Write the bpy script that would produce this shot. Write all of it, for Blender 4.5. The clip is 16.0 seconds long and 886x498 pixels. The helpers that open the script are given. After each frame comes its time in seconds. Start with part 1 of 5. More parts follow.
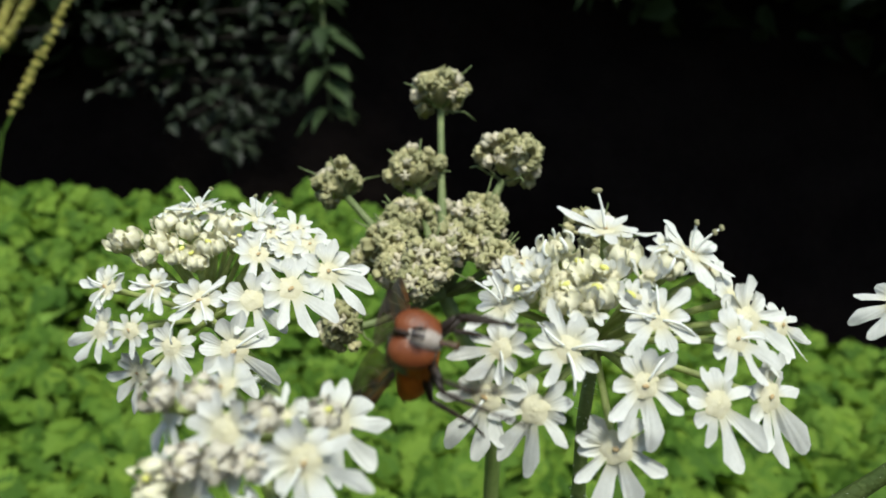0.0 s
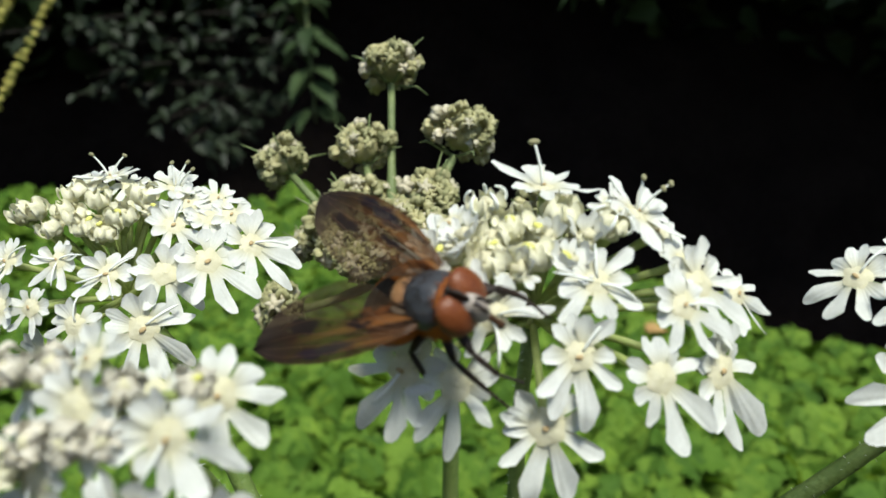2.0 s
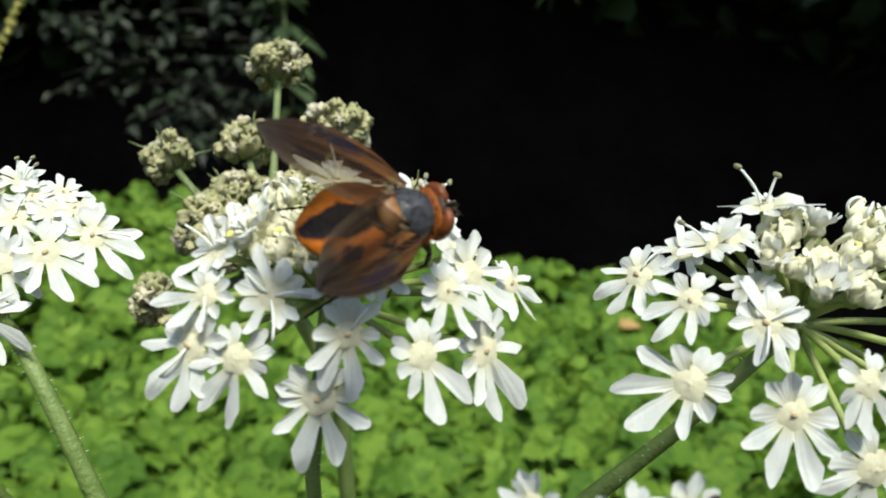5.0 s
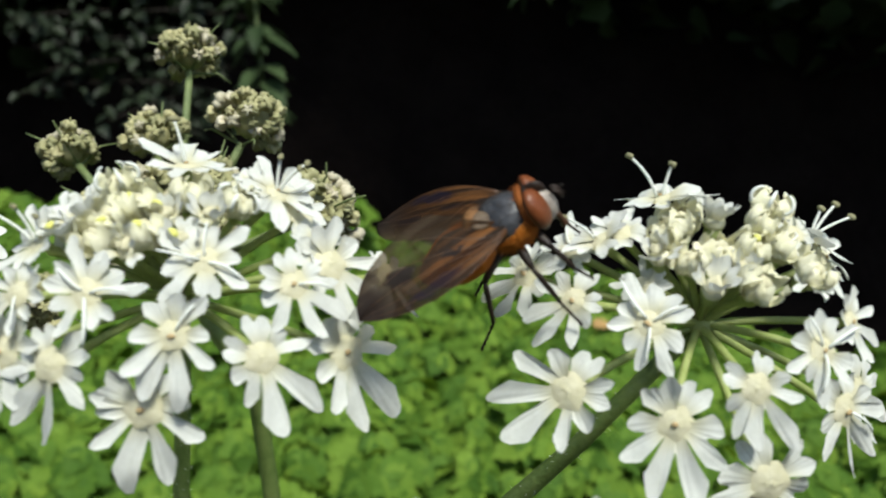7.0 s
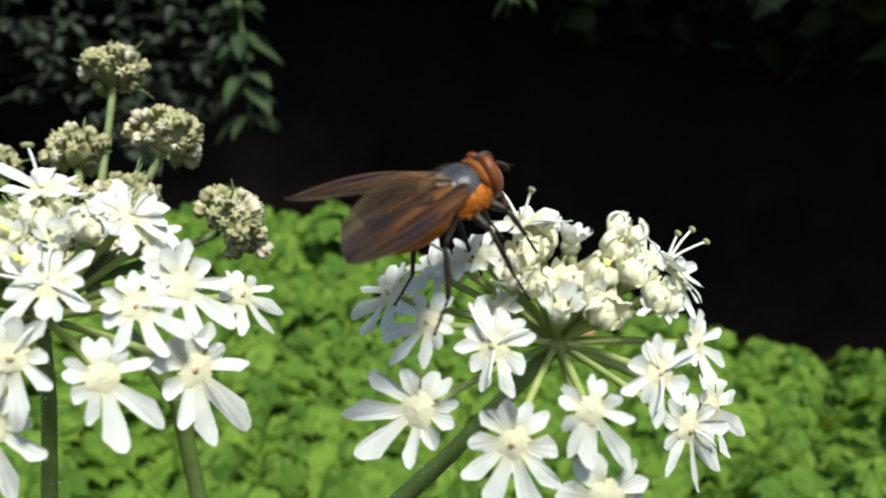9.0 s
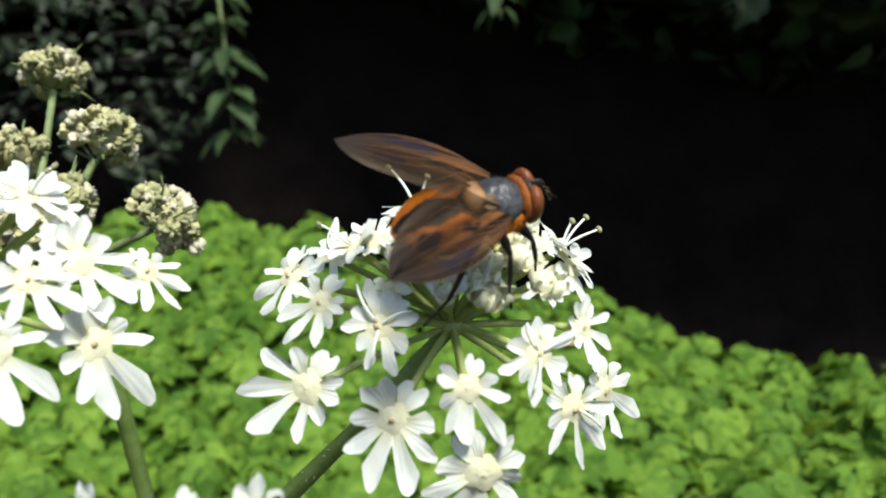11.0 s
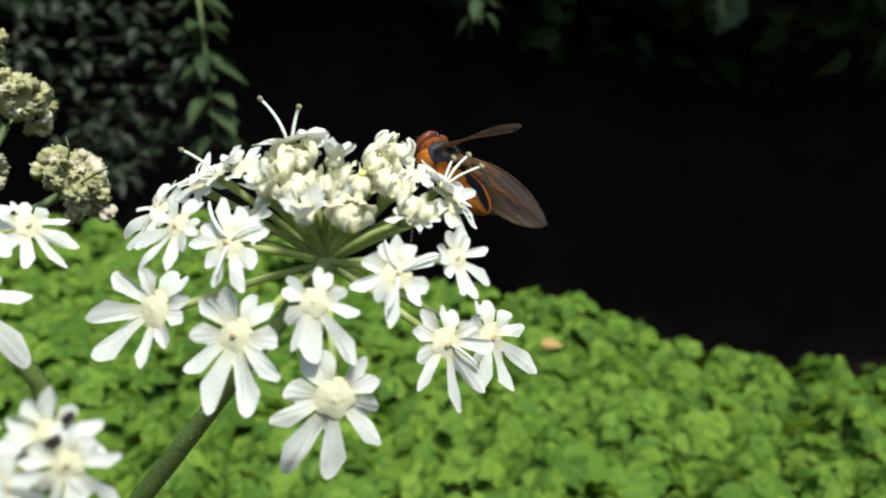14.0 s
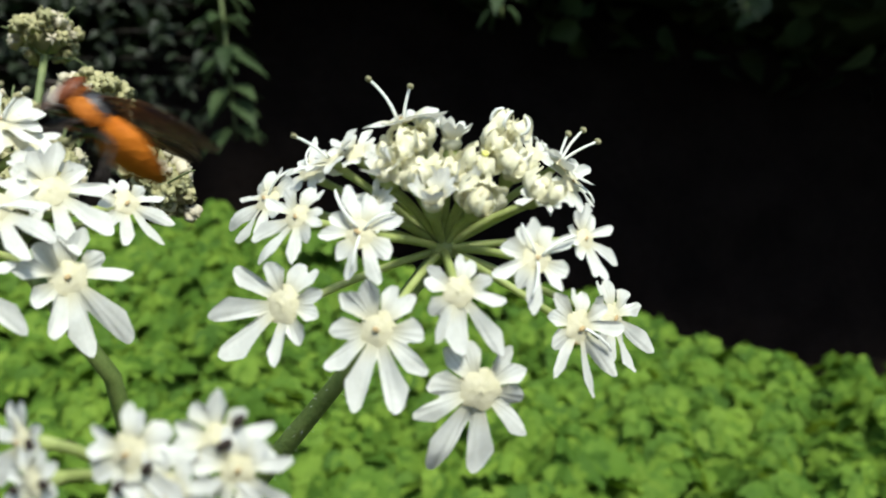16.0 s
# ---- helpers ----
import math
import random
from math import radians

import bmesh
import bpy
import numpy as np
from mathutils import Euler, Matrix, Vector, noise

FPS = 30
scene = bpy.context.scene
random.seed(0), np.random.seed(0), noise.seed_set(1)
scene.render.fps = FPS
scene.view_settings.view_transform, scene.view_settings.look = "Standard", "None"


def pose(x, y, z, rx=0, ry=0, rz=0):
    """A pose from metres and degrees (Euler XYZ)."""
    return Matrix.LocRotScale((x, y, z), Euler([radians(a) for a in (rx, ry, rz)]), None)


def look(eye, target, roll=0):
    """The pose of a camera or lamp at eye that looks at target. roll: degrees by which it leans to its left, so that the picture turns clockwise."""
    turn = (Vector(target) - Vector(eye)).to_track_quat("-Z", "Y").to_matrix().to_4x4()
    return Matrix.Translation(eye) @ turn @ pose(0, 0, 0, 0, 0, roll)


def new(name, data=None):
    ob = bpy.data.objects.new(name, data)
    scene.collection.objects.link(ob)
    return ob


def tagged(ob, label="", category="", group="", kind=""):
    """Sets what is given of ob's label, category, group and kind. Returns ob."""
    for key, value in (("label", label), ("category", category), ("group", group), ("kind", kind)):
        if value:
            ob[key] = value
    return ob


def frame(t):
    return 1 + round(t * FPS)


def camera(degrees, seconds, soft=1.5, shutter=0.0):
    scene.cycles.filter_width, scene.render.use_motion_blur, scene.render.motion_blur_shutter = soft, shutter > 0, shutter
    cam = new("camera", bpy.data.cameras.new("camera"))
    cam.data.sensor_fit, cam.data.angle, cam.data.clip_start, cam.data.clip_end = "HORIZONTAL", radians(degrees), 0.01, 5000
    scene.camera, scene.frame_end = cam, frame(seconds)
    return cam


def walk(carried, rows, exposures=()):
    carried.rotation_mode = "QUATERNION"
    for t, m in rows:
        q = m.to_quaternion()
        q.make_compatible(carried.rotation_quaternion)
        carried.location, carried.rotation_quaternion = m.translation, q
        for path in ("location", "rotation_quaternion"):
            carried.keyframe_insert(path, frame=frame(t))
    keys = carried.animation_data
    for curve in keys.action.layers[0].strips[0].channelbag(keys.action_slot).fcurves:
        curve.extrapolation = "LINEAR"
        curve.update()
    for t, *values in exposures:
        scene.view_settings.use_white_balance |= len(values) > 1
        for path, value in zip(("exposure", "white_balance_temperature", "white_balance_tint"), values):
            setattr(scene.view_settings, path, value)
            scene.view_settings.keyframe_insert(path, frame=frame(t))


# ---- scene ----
# Macro shot: a tachinid fly walks over hogweed flower heads before a bed of green leaves and a backdrop bank coloured
# near-black for shade.
cam = camera(59.3, 16.0, soft=1.6, shutter=0.5)
cam.data.dof.use_dof = True
cam.data.dof.focus_distance = 0.056
cam.data.dof.aperture_fstop = 60.0
walk(cam, [
    (0, pose(0.00061, 0.00236, 0.89922, 81.99, -0.24, -0.38)),
    (0.5, pose(0.00193, 0.00531, 0.89751, 82.04, -0.16, -0.55)),
    (1, pose(0.00293, 0.00585, 0.89784, 82.14, 0.09, -0.80)),
    (1.5, pose(0.00520, 0.00638, 0.89722, 82.33, 0.12, -1.17)),
    (2, pose(0.00473, 0.00640, 0.89619, 82.17, 0.07, -1.32)),
    (2.5, pose(0.00731, 0.00069, 0.89668, 82.17, -0.12, -1.44)),
    (3, pose(0.00813, -0.00079, 0.89630, 81.99, -0.22, -1.84)),
    (5.5, pose(0.01739, 0.00337, 0.89598, 82.08, 0.27, -2.83)),
    (6, pose(0.01792, 0.00340, 0.89610, 82.44, 0.24, -3.39)),
    (6.5, pose(0.02047, 0.00539, 0.89582, 82.22, 0.13, -3.79)),
    (7, pose(0.02239, 0.00725, 0.89498, 82.11, 0.20, -4.23)),
    (7.5, pose(0.02579, 0.00609, 0.89548, 82.31, -0.05, -4.76)),
    (8, pose(0.02718, 0.00586, 0.89632, 82.41, 0.03, -4.89)),
    (8.5, pose(0.02802, 0.00553, 0.89674, 82.54, 0.22, -4.93)),
    (9, pose(0.03010, 0.00463, 0.89593, 82.60, 0.11, -5.09)),
    (9.5, pose(0.03172, 0.00579, 0.89620, 82.63, 0.25, -5.33)),
    (12, pose(0.03766, 0.00064, 0.89276, 84.15, 1.01, -6.43)),
    (12.5, pose(0.03893, 0.00123, 0.89229, 84.22, 1.05, -6.60)),
    (13, pose(0.04138, 0.00241, 0.89041, 84.20, 1.11, -6.89)),
    (13.5, pose(0.04244, 0.00334, 0.88975, 84.15, 1.08, -7.03)),
    (14, pose(0.04155, 0.00439, 0.88981, 84.04, 1.06, -7.17)),
    (14.5, pose(0.03814, 0.00577, 0.89174, 84.01, 1.00, -6.91)),
    (15, pose(0.03692, 0.00607, 0.89148, 83.94, 0.88, -6.64)),
    (15.5, pose(0.03660, 0.00519, 0.89106, 83.89, 0.80, -6.31)),
    (16, pose(0.03522, 0.00579, 0.89076, 83.55, 0.65, -5.97)),
], exposures=((0, 0.05), (3.0, 0.22), (5.5, 0.30), (6.5, 0.17), (7.5, 0.10), (8.0, 0.20), (9.0, 0.40), (9.5, 0.36), (12.0, 0.77), (13.5, 0.47), (16.0, 0.34)))

# ---- light ----
SUN_ELEVATION, SUN_AZIMUTH = 55.0, 164.0
world = bpy.data.worlds.new("sky")
scene.world = world
world.use_nodes = True
sky = world.node_tree.nodes.new("ShaderNodeTexSky")
sky.sky_type, sky.sun_disc = "NISHITA", False
sky.sun_elevation, sky.sun_rotation = radians(SUN_ELEVATION), radians(SUN_AZIMUTH)
background = world.node_tree.nodes["Background"]
background.inputs["Strength"].default_value = 0.15
world.node_tree.links.new(sky.outputs["Color"], background.inputs["Color"])
sun = new("sun", bpy.data.lights.new("sun", "SUN"))
sun.data.energy, sun.data.angle, sun.data.color = 4.6, radians(14), (0.975, 0.985, 0.89)
azimuth = radians(SUN_AZIMUTH)
sun_from = Vector((math.sin(azimuth) * math.cos(radians(SUN_ELEVATION)), math.cos(azimuth) * math.cos(radians(SUN_ELEVATION)), math.sin(radians(SUN_ELEVATION))))
sun.matrix_world = look(sun_from * 10, (0, 0, 0))

MM = 0.001


# ---- materials ----
def material(name, colour, second=None, scale=200.0, rough=0.6, spec=0.3, translucent=0.0, through_colour=None,
             bump=0.0, bump_scale=None, island=0.0, random_value=0.0, metallic=0.0, contrast=(0.35, 0.65)):
    """A surface with two scales of colour variation, optional relief, and optional light passing through."""
    m = bpy.data.materials.new(name)
    m.use_nodes = True
    nodes, links = m.node_tree.nodes, m.node_tree.links
    bsdf, output = nodes["Principled BSDF"], nodes["Material Output"]
    bsdf.inputs["Roughness"].default_value = rough
    bsdf.inputs["Specular IOR Level"].default_value = spec
    bsdf.inputs["Metallic"].default_value = metallic
    coord = nodes.new("ShaderNodeTexCoord")
    coarse, fine = nodes.new("ShaderNodeTexNoise"), nodes.new("ShaderNodeTexNoise")
    for tex, s in ((coarse, scale), (fine, scale * 6.3)):
        tex.inputs["Scale"].default_value = s
        tex.inputs["Detail"].default_value = 4
        links.new(coord.outputs["Object"], tex.inputs["Vector"])
    blend = nodes.new("ShaderNodeMix")
    blend.inputs["Factor"].default_value = 0.4
    links.new(coarse.outputs["Fac"], blend.inputs["A"])
    links.new(fine.outputs["Fac"], blend.inputs["B"])
    ramp = nodes.new("ShaderNodeValToRGB")
    ramp.color_ramp.elements[0].position, ramp.color_ramp.elements[1].position = contrast
    ramp.color_ramp.elements[0].color = (*colour, 1)
    ramp.color_ramp.elements[1].color = (*(second or [c * 1.25 for c in colour]), 1)
    links.new(blend.outputs["Result"], ramp.inputs["Fac"])
    out = ramp.outputs["Color"]
    if island or random_value:
        hsv = nodes.new("ShaderNodeHueSaturation")
        if island:
            source = nodes.new("ShaderNodeNewGeometry").outputs["Random Per Island"]
            amount = island
        else:
            source = nodes.new("ShaderNodeObjectInfo").outputs["Random"]
            amount = random_value
        span = nodes.new("ShaderNodeMapRange")
        span.inputs["To Min"].default_value, span.inputs["To Max"].default_value = 1 - amount, 1 + amount
        links.new(source, span.inputs["Value"])
        links.new(span.outputs["Result"], hsv.inputs["Value"])
        turn = nodes.new("ShaderNodeMapRange")
        turn.inputs["To Min"].default_value, turn.inputs["To Max"].default_value = 0.5 + 0.035 * amount, 0.5 - 0.05 * amount
        links.new(source, turn.inputs["Value"])
        links.new(turn.outputs["Result"], hsv.inputs["Hue"])
        links.new(out, hsv.inputs["Color"])
        out = hsv.outputs["Color"]
    links.new(out, bsdf.inputs["Base Color"])
    if bump:
        relief = nodes.new("ShaderNodeBump")
        relief.inputs["Strength"].default_value = bump
        relief.inputs["Distance"].default_value = 1.0 / (bump_scale or scale * 6)
        links.new(fine.outputs["Fac"], relief.inputs["Height"])
        links.new(relief.outputs["Normal"], bsdf.inputs["Normal"])
    if translucent:
        glow = nodes.new("ShaderNodeBsdfTranslucent")
        if through_colour:
            tint = nodes.new("ShaderNodeMix")
            tint.data_type, tint.blend_type = "RGBA", "MULTIPLY"
            tint.inputs["Factor"].default_value = 1.0
            links.new(out, tint.inputs["A"])
            tint.inputs["B"].default_value = (*through_colour, 1)
            links.new(tint.outputs["Result"], glow.inputs["Color"])
        else:
            links.new(out, glow.inputs["Color"])
        mix = nodes.new("ShaderNodeMixShader")
        mix.inputs["Fac"].default_value = translucent
        links.new(bsdf.outputs["BSDF"], mix.inputs[1])
        links.new(glow.outputs["BSDF"], mix.inputs[2])
        links.new(mix.outputs["Shader"], output.inputs["Surface"])
    return m


PETAL = material("white_petal", (0.63, 0.64, 0.585), (0.74, 0.75, 0.70), 2.2, 0.6, 0.2, 0.28, bump=0.12, bump_scale=26000)
CREAM = material("cream_bud", (0.71, 0.69, 0.45), (0.82, 0.80, 0.62), 1.8, 0.55, 0.25, 0.22, bump=0.5, bump_scale=16000, random_value=0.05)
TAN = material("faded_bud", (0.56, 0.52, 0.40), (0.70, 0.67, 0.56), 2, 0.6, 0.2, 0.15, bump=0.3, random_value=0.1)
CENTRE = material("yellow_centre", (0.62, 0.585, 0.37), (0.71, 0.675, 0.49), 5, 0.55, 0.2, 0.2, bump=0.25, bump_scale=16000)
SPECK = material("tan_speck", (0.36, 0.25, 0.11), (0.50, 0.38, 0.20), 6)
FILAMENT = material("white_filament", (0.78, 0.80, 0.74), None, 1500, 0.45, 0.3, 0.2)
ANTHER = material("olive_anther", (0.16, 0.16, 0.08), (0.30, 0.28, 0.16), 2500, 0.7, 0.2)
POLLEN = material("yellow_anther", (0.52, 0.53, 0.11), (0.66, 0.64, 0.20), 2500, 0.6, 0.2)
STEM = material("green_stem", (0.10, 0.16, 0.035), (0.17, 0.23, 0.065), 500, 0.5, 0.35, bump=0.4)
PEDICEL = material("pale_green_pedicel", (0.37, 0.45, 0.135), (0.50, 0.57, 0.235), 700, 0.5, 0.3, 0.38)
SEED = material("green_bud", (0.27, 0.27, 0.12), (0.45, 0.43, 0.235), 1.2, 0.6, 0.25, 0.1, bump=0.5, bump_scale=30000, random_value=0.25)
SEED_PALE = material("pale_bud", (0.42, 0.385, 0.25), (0.60, 0.56, 0.42), 1.2, 0.6, 0.25, 0.1, bump=0.5, bump_scale=30000, random_value=0.15)
SEED_STEM = material("grey_green_stalk", (0.11, 0.15, 0.055), (0.18, 0.22, 0.09), 500, 0.55, 0.3, bump=0.4)
LEAF = material("bed_leaf", (0.082, 0.175, 0.021), (0.150, 0.270, 0.038), 40, 0.65, 0.12, 0.42, (1.2, 1.1, 0.55), bump=0.5, bump_scale=900, island=0.38)
UNDER = material("lower_leaf", (0.090, 0.185, 0.029), (0.132, 0.25, 0.045), 30, 0.6, 0.15, 0.3, island=0.3)
# very dark leaf green, with the shade under the bank mixed into it
IVY = material("shade_dark_leaf", (0.0095, 0.016, 0.0085), (0.021, 0.031, 0.016), 50, 0.5, 0.2, 0.05, bump=0.3, bump_scale=900, island=0.4)
SPRIG = material("pointed_leaf", (0.026, 0.046, 0.018), (0.048, 0.078, 0.030), 40, 0.6, 0.15, 0.2, bump=0.3, bump_scale=900, island=0.25)
WOOD = material("dark_twig", (0.010, 0.008, 0.006), (0.020, 0.016, 0.012), 60, 0.8, 0.2, bump=0.4)
# bank earth is near-black: the deep shade back there is in this colour
BANK = material("shade_dark_earth", (0.0060, 0.0044, 0.0036), (0.0135, 0.0098, 0.0078), 5, 0.95, 0.05, bump=0.6, bump_scale=40)
# soil colour lowered to stand in for shade on the strip behind the bed
SOIL = material("shade_dark_soil", (0.014, 0.010, 0.007), (0.030, 0.022, 0.014), 6, 0.95, 0.1, bump=0.6, bump_scale=40)
CANOPY = material("tree_leaf", (0.02, 0.04, 0.012), (0.035, 0.065, 0.02), 10, 0.6, 0.3, 0.1, island=0.35)
SPIKE = material("yellow_green_spike", (0.30, 0.29, 0.06), (0.44, 0.40, 0.12), 120, 0.6, 0.2, 0.1, island=0.2)
EYE = material("red_brown_eye", (0.112, 0.029, 0.010), (0.180, 0.054, 0.016), 900, 0.38, 0.3, bump=0.3)
THORAX = material("grey_black_thorax", (0.020, 0.021, 0.023), (0.066, 0.068, 0.074), 120, 0.42, 0.4, bump=0.25, contrast=(0.3, 0.7))
FUR = material("orange_fur", (0.34, 0.095, 0.008), (0.50, 0.17, 0.016), 700, 0.7, 0.2, bump=0.6)
COLLAR = material("rusty_fur", (0.15, 0.042, 0.008), (0.28, 0.085, 0.014), 700, 0.7, 0.2, bump=0.6)
SCALE_BROWN = material("tan_scutellum", (0.17, 0.080, 0.030), (0.27, 0.135, 0.052), 900, 0.5, 0.35, bump=0.3)
FACE = material("silver_face", (0.25, 0.21, 0.175), (0.43, 0.385, 0.33), 900, 0.45, 0.5, bump=0.2)
BLACK = material("black_leg", (0.010, 0.007, 0.005), (0.032, 0.019, 0.012), 900, 0.5, 0.3, bump=0.3)
DUSKY = material("dusky_scale", (0.085, 0.055, 0.034), (0.15, 0.105, 0.065), 400, 0.5, 0.2, 0.15, bump=0.3)
VEIN = material("brown_vein", (0.045, 0.020, 0.009), (0.10, 0.045, 0.017), 900, 0.45, 0.4)


def tint_base(m, colour, reach):
    """Petals are cream where they join the middle."""
    nodes, links = m.node_tree.nodes, m.node_tree.links
    split, coord = nodes.new("ShaderNodeSeparateXYZ"), nodes.new("ShaderNodeTexCoord")
    links.new(coord.outputs["Object"], split.inputs["Vector"])
    fade = nodes.new("ShaderNodeMapRange")
    fade.interpolation_type = "SMOOTHSTEP"
    fade.inputs["From Max"].default_value = reach
    links.new(split.outputs["Y"], fade.inputs["Value"])
    for n in [n for n in nodes if n.type in ("BSDF_PRINCIPLED", "BSDF_TRANSLUCENT")]:
        socket = n.inputs["Base Color"] if n.type == "BSDF_PRINCIPLED" else n.inputs["Color"]
        mix = nodes.new("ShaderNodeMix")
        mix.data_type = "RGBA"
        links.new(fade.outputs["Result"], mix.inputs["Factor"])
        mix.inputs["A"].default_value = (*colour, 1)
        links.new(socket.links[0].from_socket, mix.inputs["B"])
        links.new(mix.outputs["Result"], socket)


tint_base(PETAL, (0.64, 0.61, 0.41), 0.60)


def abdomen_material():
    """Orange with a black band along the back that widens at the tip."""
    m = material("orange_abdomen", (0.36, 0.092, 0.007), (0.50, 0.152, 0.013), 300, 0.6, 0.12, bump=0.35)
    nodes, links = m.node_tree.nodes, m.node_tree.links
    bsdf = nodes["Principled BSDF"]
    base = bsdf.inputs["Base Color"].links[0].from_socket
    coord = nodes.new("ShaderNodeTexCoord")
    split = nodes.new("ShaderNodeSeparateXYZ")
    links.new(coord.outputs["Object"], split.inputs["Vector"])
    wobble = nodes.new("ShaderNodeTexNoise")
    wobble.inputs["Scale"].default_value = 1100
    links.new(coord.outputs["Object"], wobble.inputs["Vector"])

    def calc(op, a, b):
        n = nodes.new("ShaderNodeMath")
        n.operation = op
        for socket, v in zip(n.inputs, (a, b)):
            if isinstance(v, (int, float)):
                socket.default_value = v
            else:
                links.new(v, socket)
        return n.outputs[0]
    across = calc("ABSOLUTE", split.outputs["Y"], 0)
    across = calc("ADD", across, calc("MULTIPLY", calc("SUBTRACT", wobble.outputs["Fac"], 0.5), 0.0006))
    # band half width: about 0.75 mm, wider towards the middle segments
    along = calc("ABSOLUTE", calc("ADD", split.outputs["X"], 0.0036), 0)
    width = calc("SUBTRACT", 0.00112, calc("MULTIPLY", along, 0.35))
    # the first segment is dark all over
    width = calc("ADD", width, calc("MULTIPLY", calc("MAXIMUM", calc("ADD", split.outputs["X"], 0.0022), 0.0), 1.0))
    inside = calc("MULTIPLY", calc("SUBTRACT", width, across), 5000.0)
    top = calc("MULTIPLY", calc("ADD", split.outputs["Z"], 0.0007), 4000.0)
    fac = nodes.new("ShaderNodeMath")
    fac.operation, fac.use_clamp = "MULTIPLY", True
    clamp = nodes.new("ShaderNodeClamp")
    links.new(inside, clamp.inputs["Value"])
    clamp_top = nodes.new("ShaderNodeClamp")
    links.new(top, clamp_top.inputs["Value"])
    links.new(clamp.outputs[0], fac.inputs[0])
    links.new(clamp_top.outputs[0], fac.inputs[1])
    mix = nodes.new("ShaderNodeMix")
    mix.data_type = "RGBA"
    links.new(fac.outputs[0], mix.inputs["Factor"])
    links.new(base, mix.inputs["A"])
    mix.inputs["B"].default_value = (0.012, 0.009, 0.010, 1)
    links.new(mix.outputs["Result"], bsdf.inputs["Base Color"])
    return m


def wing_material(side):
    """Smoky membrane: amber streaks from the root, dark front patch with blue sheen painted in, clearer hind part."""
    m = bpy.data.materials.new("smoky_wing")
    m.use_nodes = True
    nodes, links = m.node_tree.nodes, m.node_tree.links
    bsdf, output = nodes["Principled BSDF"], nodes["Material Output"]
    bsdf.inputs["Roughness"].default_value = 0.5
    bsdf.inputs["Specular IOR Level"].default_value = 0.07
    coord, split = nodes.new("ShaderNodeTexCoord"), nodes.new("ShaderNodeSeparateXYZ")
    links.new(coord.outputs["Object"], split.inputs["Vector"])

    def calc(op, a, b, clamp=False):
        n = nodes.new("ShaderNodeMath")
        n.operation, n.use_clamp = op, clamp
        for socket, v in zip(n.inputs, (a, b)):
            if isinstance(v, (int, float)):
                socket.default_value = v
            else:
                links.new(v, socket)
        return n.outputs[0]

    def noise_of(scale, sx, sy, detail=2):
        mapping, tex = nodes.new("ShaderNodeMapping"), nodes.new("ShaderNodeTexNoise")
        mapping.inputs["Scale"].default_value = (sx, sy, 0.2)
        links.new(coord.outputs["Object"], mapping.inputs["Vector"])
        tex.inputs["Scale"].default_value, tex.inputs["Detail"].default_value = scale, detail
        links.new(mapping.outputs["Vector"], tex.inputs["Vector"])
        return tex.outputs["Fac"]

    def mixed(fac, a, b):
        n = nodes.new("ShaderNodeMix")
        n.data_type = "RGBA"
        links.new(fac, n.inputs["Factor"])
        for key, v in (("A", a), ("B", b)):
            if isinstance(v, tuple):
                n.inputs[key].default_value = (*v, 1)
            else:
                links.new(v, n.inputs[key])
        return n.outputs["Result"]
    wobble = calc("MULTIPLY", calc("SUBTRACT", noise_of(900, 1, 1), 0.5), 0.9)
    span = calc("ADD", calc("MULTIPLY", split.outputs["X"], 1000.0), wobble)
    front = calc("ADD", calc("MULTIPLY", split.outputs["Y"], -1000.0 * side), wobble)

    def patch(x, y, sx, sy):
        a = calc("POWER", calc("DIVIDE", calc("SUBTRACT", span, x), sx), 2.0)
        b = calc("POWER", calc("DIVIDE", calc("SUBTRACT", front, y), sy), 2.0)
        return calc("SUBTRACT", 1.6, calc("MULTIPLY", calc("ADD", a, b), 1.4), True)
    streak = calc("MULTIPLY", calc("SUBTRACT", noise_of(1000, 0.07, 2.0), 0.47), 5.0, True)
    # amber fades from the root outwards
    amber = calc("MULTIPLY", streak, calc("SUBTRACT", 1.25, calc("MULTIPLY", span, 0.18), True))
    amber = calc("MULTIPLY", amber, calc("MULTIPLY", calc("ADD", front, 1.5), 0.9, True))
    colour = mixed(amber, (0.027, 0.015, 0.009), (0.21, 0.088, 0.028))
    tip = calc("MULTIPLY", calc("SUBTRACT", span, 6.3), 0.7, True)
    colour = mixed(tip, colour, (0.026, 0.019, 0.016))
    hind = calc("MULTIPLY", calc("SUBTRACT", -0.6, front), 0.6, True)
    hind = calc("MULTIPLY", hind, calc("ADD", 0.25, calc("MULTIPLY", calc("SUBTRACT", noise_of(1300, 0.06, 2.2), 0.40), 4.0, True)), True)
    colour = mixed(calc("MULTIPLY", hind, 0.85), colour, (0.106, 0.078, 0.050))
    brown = calc("MAXIMUM", patch(5.7, -0.85, 1.0, 0.42), patch(2.9, -0.30, 0.9, 0.18))
    colour = mixed(brown, colour, (0.016, 0.011, 0.010))
    # dark front patch; the blue of its iridescent sheen is painted as base colour
    blue = calc("MULTIPLY", patch(4.6, 0.62, 1.8, 0.36), 0.7)
    colour = mixed(blue, colour, (0.007, 0.009, 0.022))
    dark = calc("MAXIMUM", brown, blue)
    links.new(colour, bsdf.inputs["Base Color"])
    clear = nodes.new("ShaderNodeBsdfTransparent")
    clear.inputs["Color"].default_value = (0.80, 0.74, 0.62, 1)
    through_light = nodes.new("ShaderNodeBsdfTranslucent")
    links.new(colour, through_light.inputs["Color"])
    body = nodes.new("ShaderNodeMixShader")
    body.inputs["Fac"].default_value = 0.3
    links.new(bsdf.outputs["BSDF"], body.inputs[1])
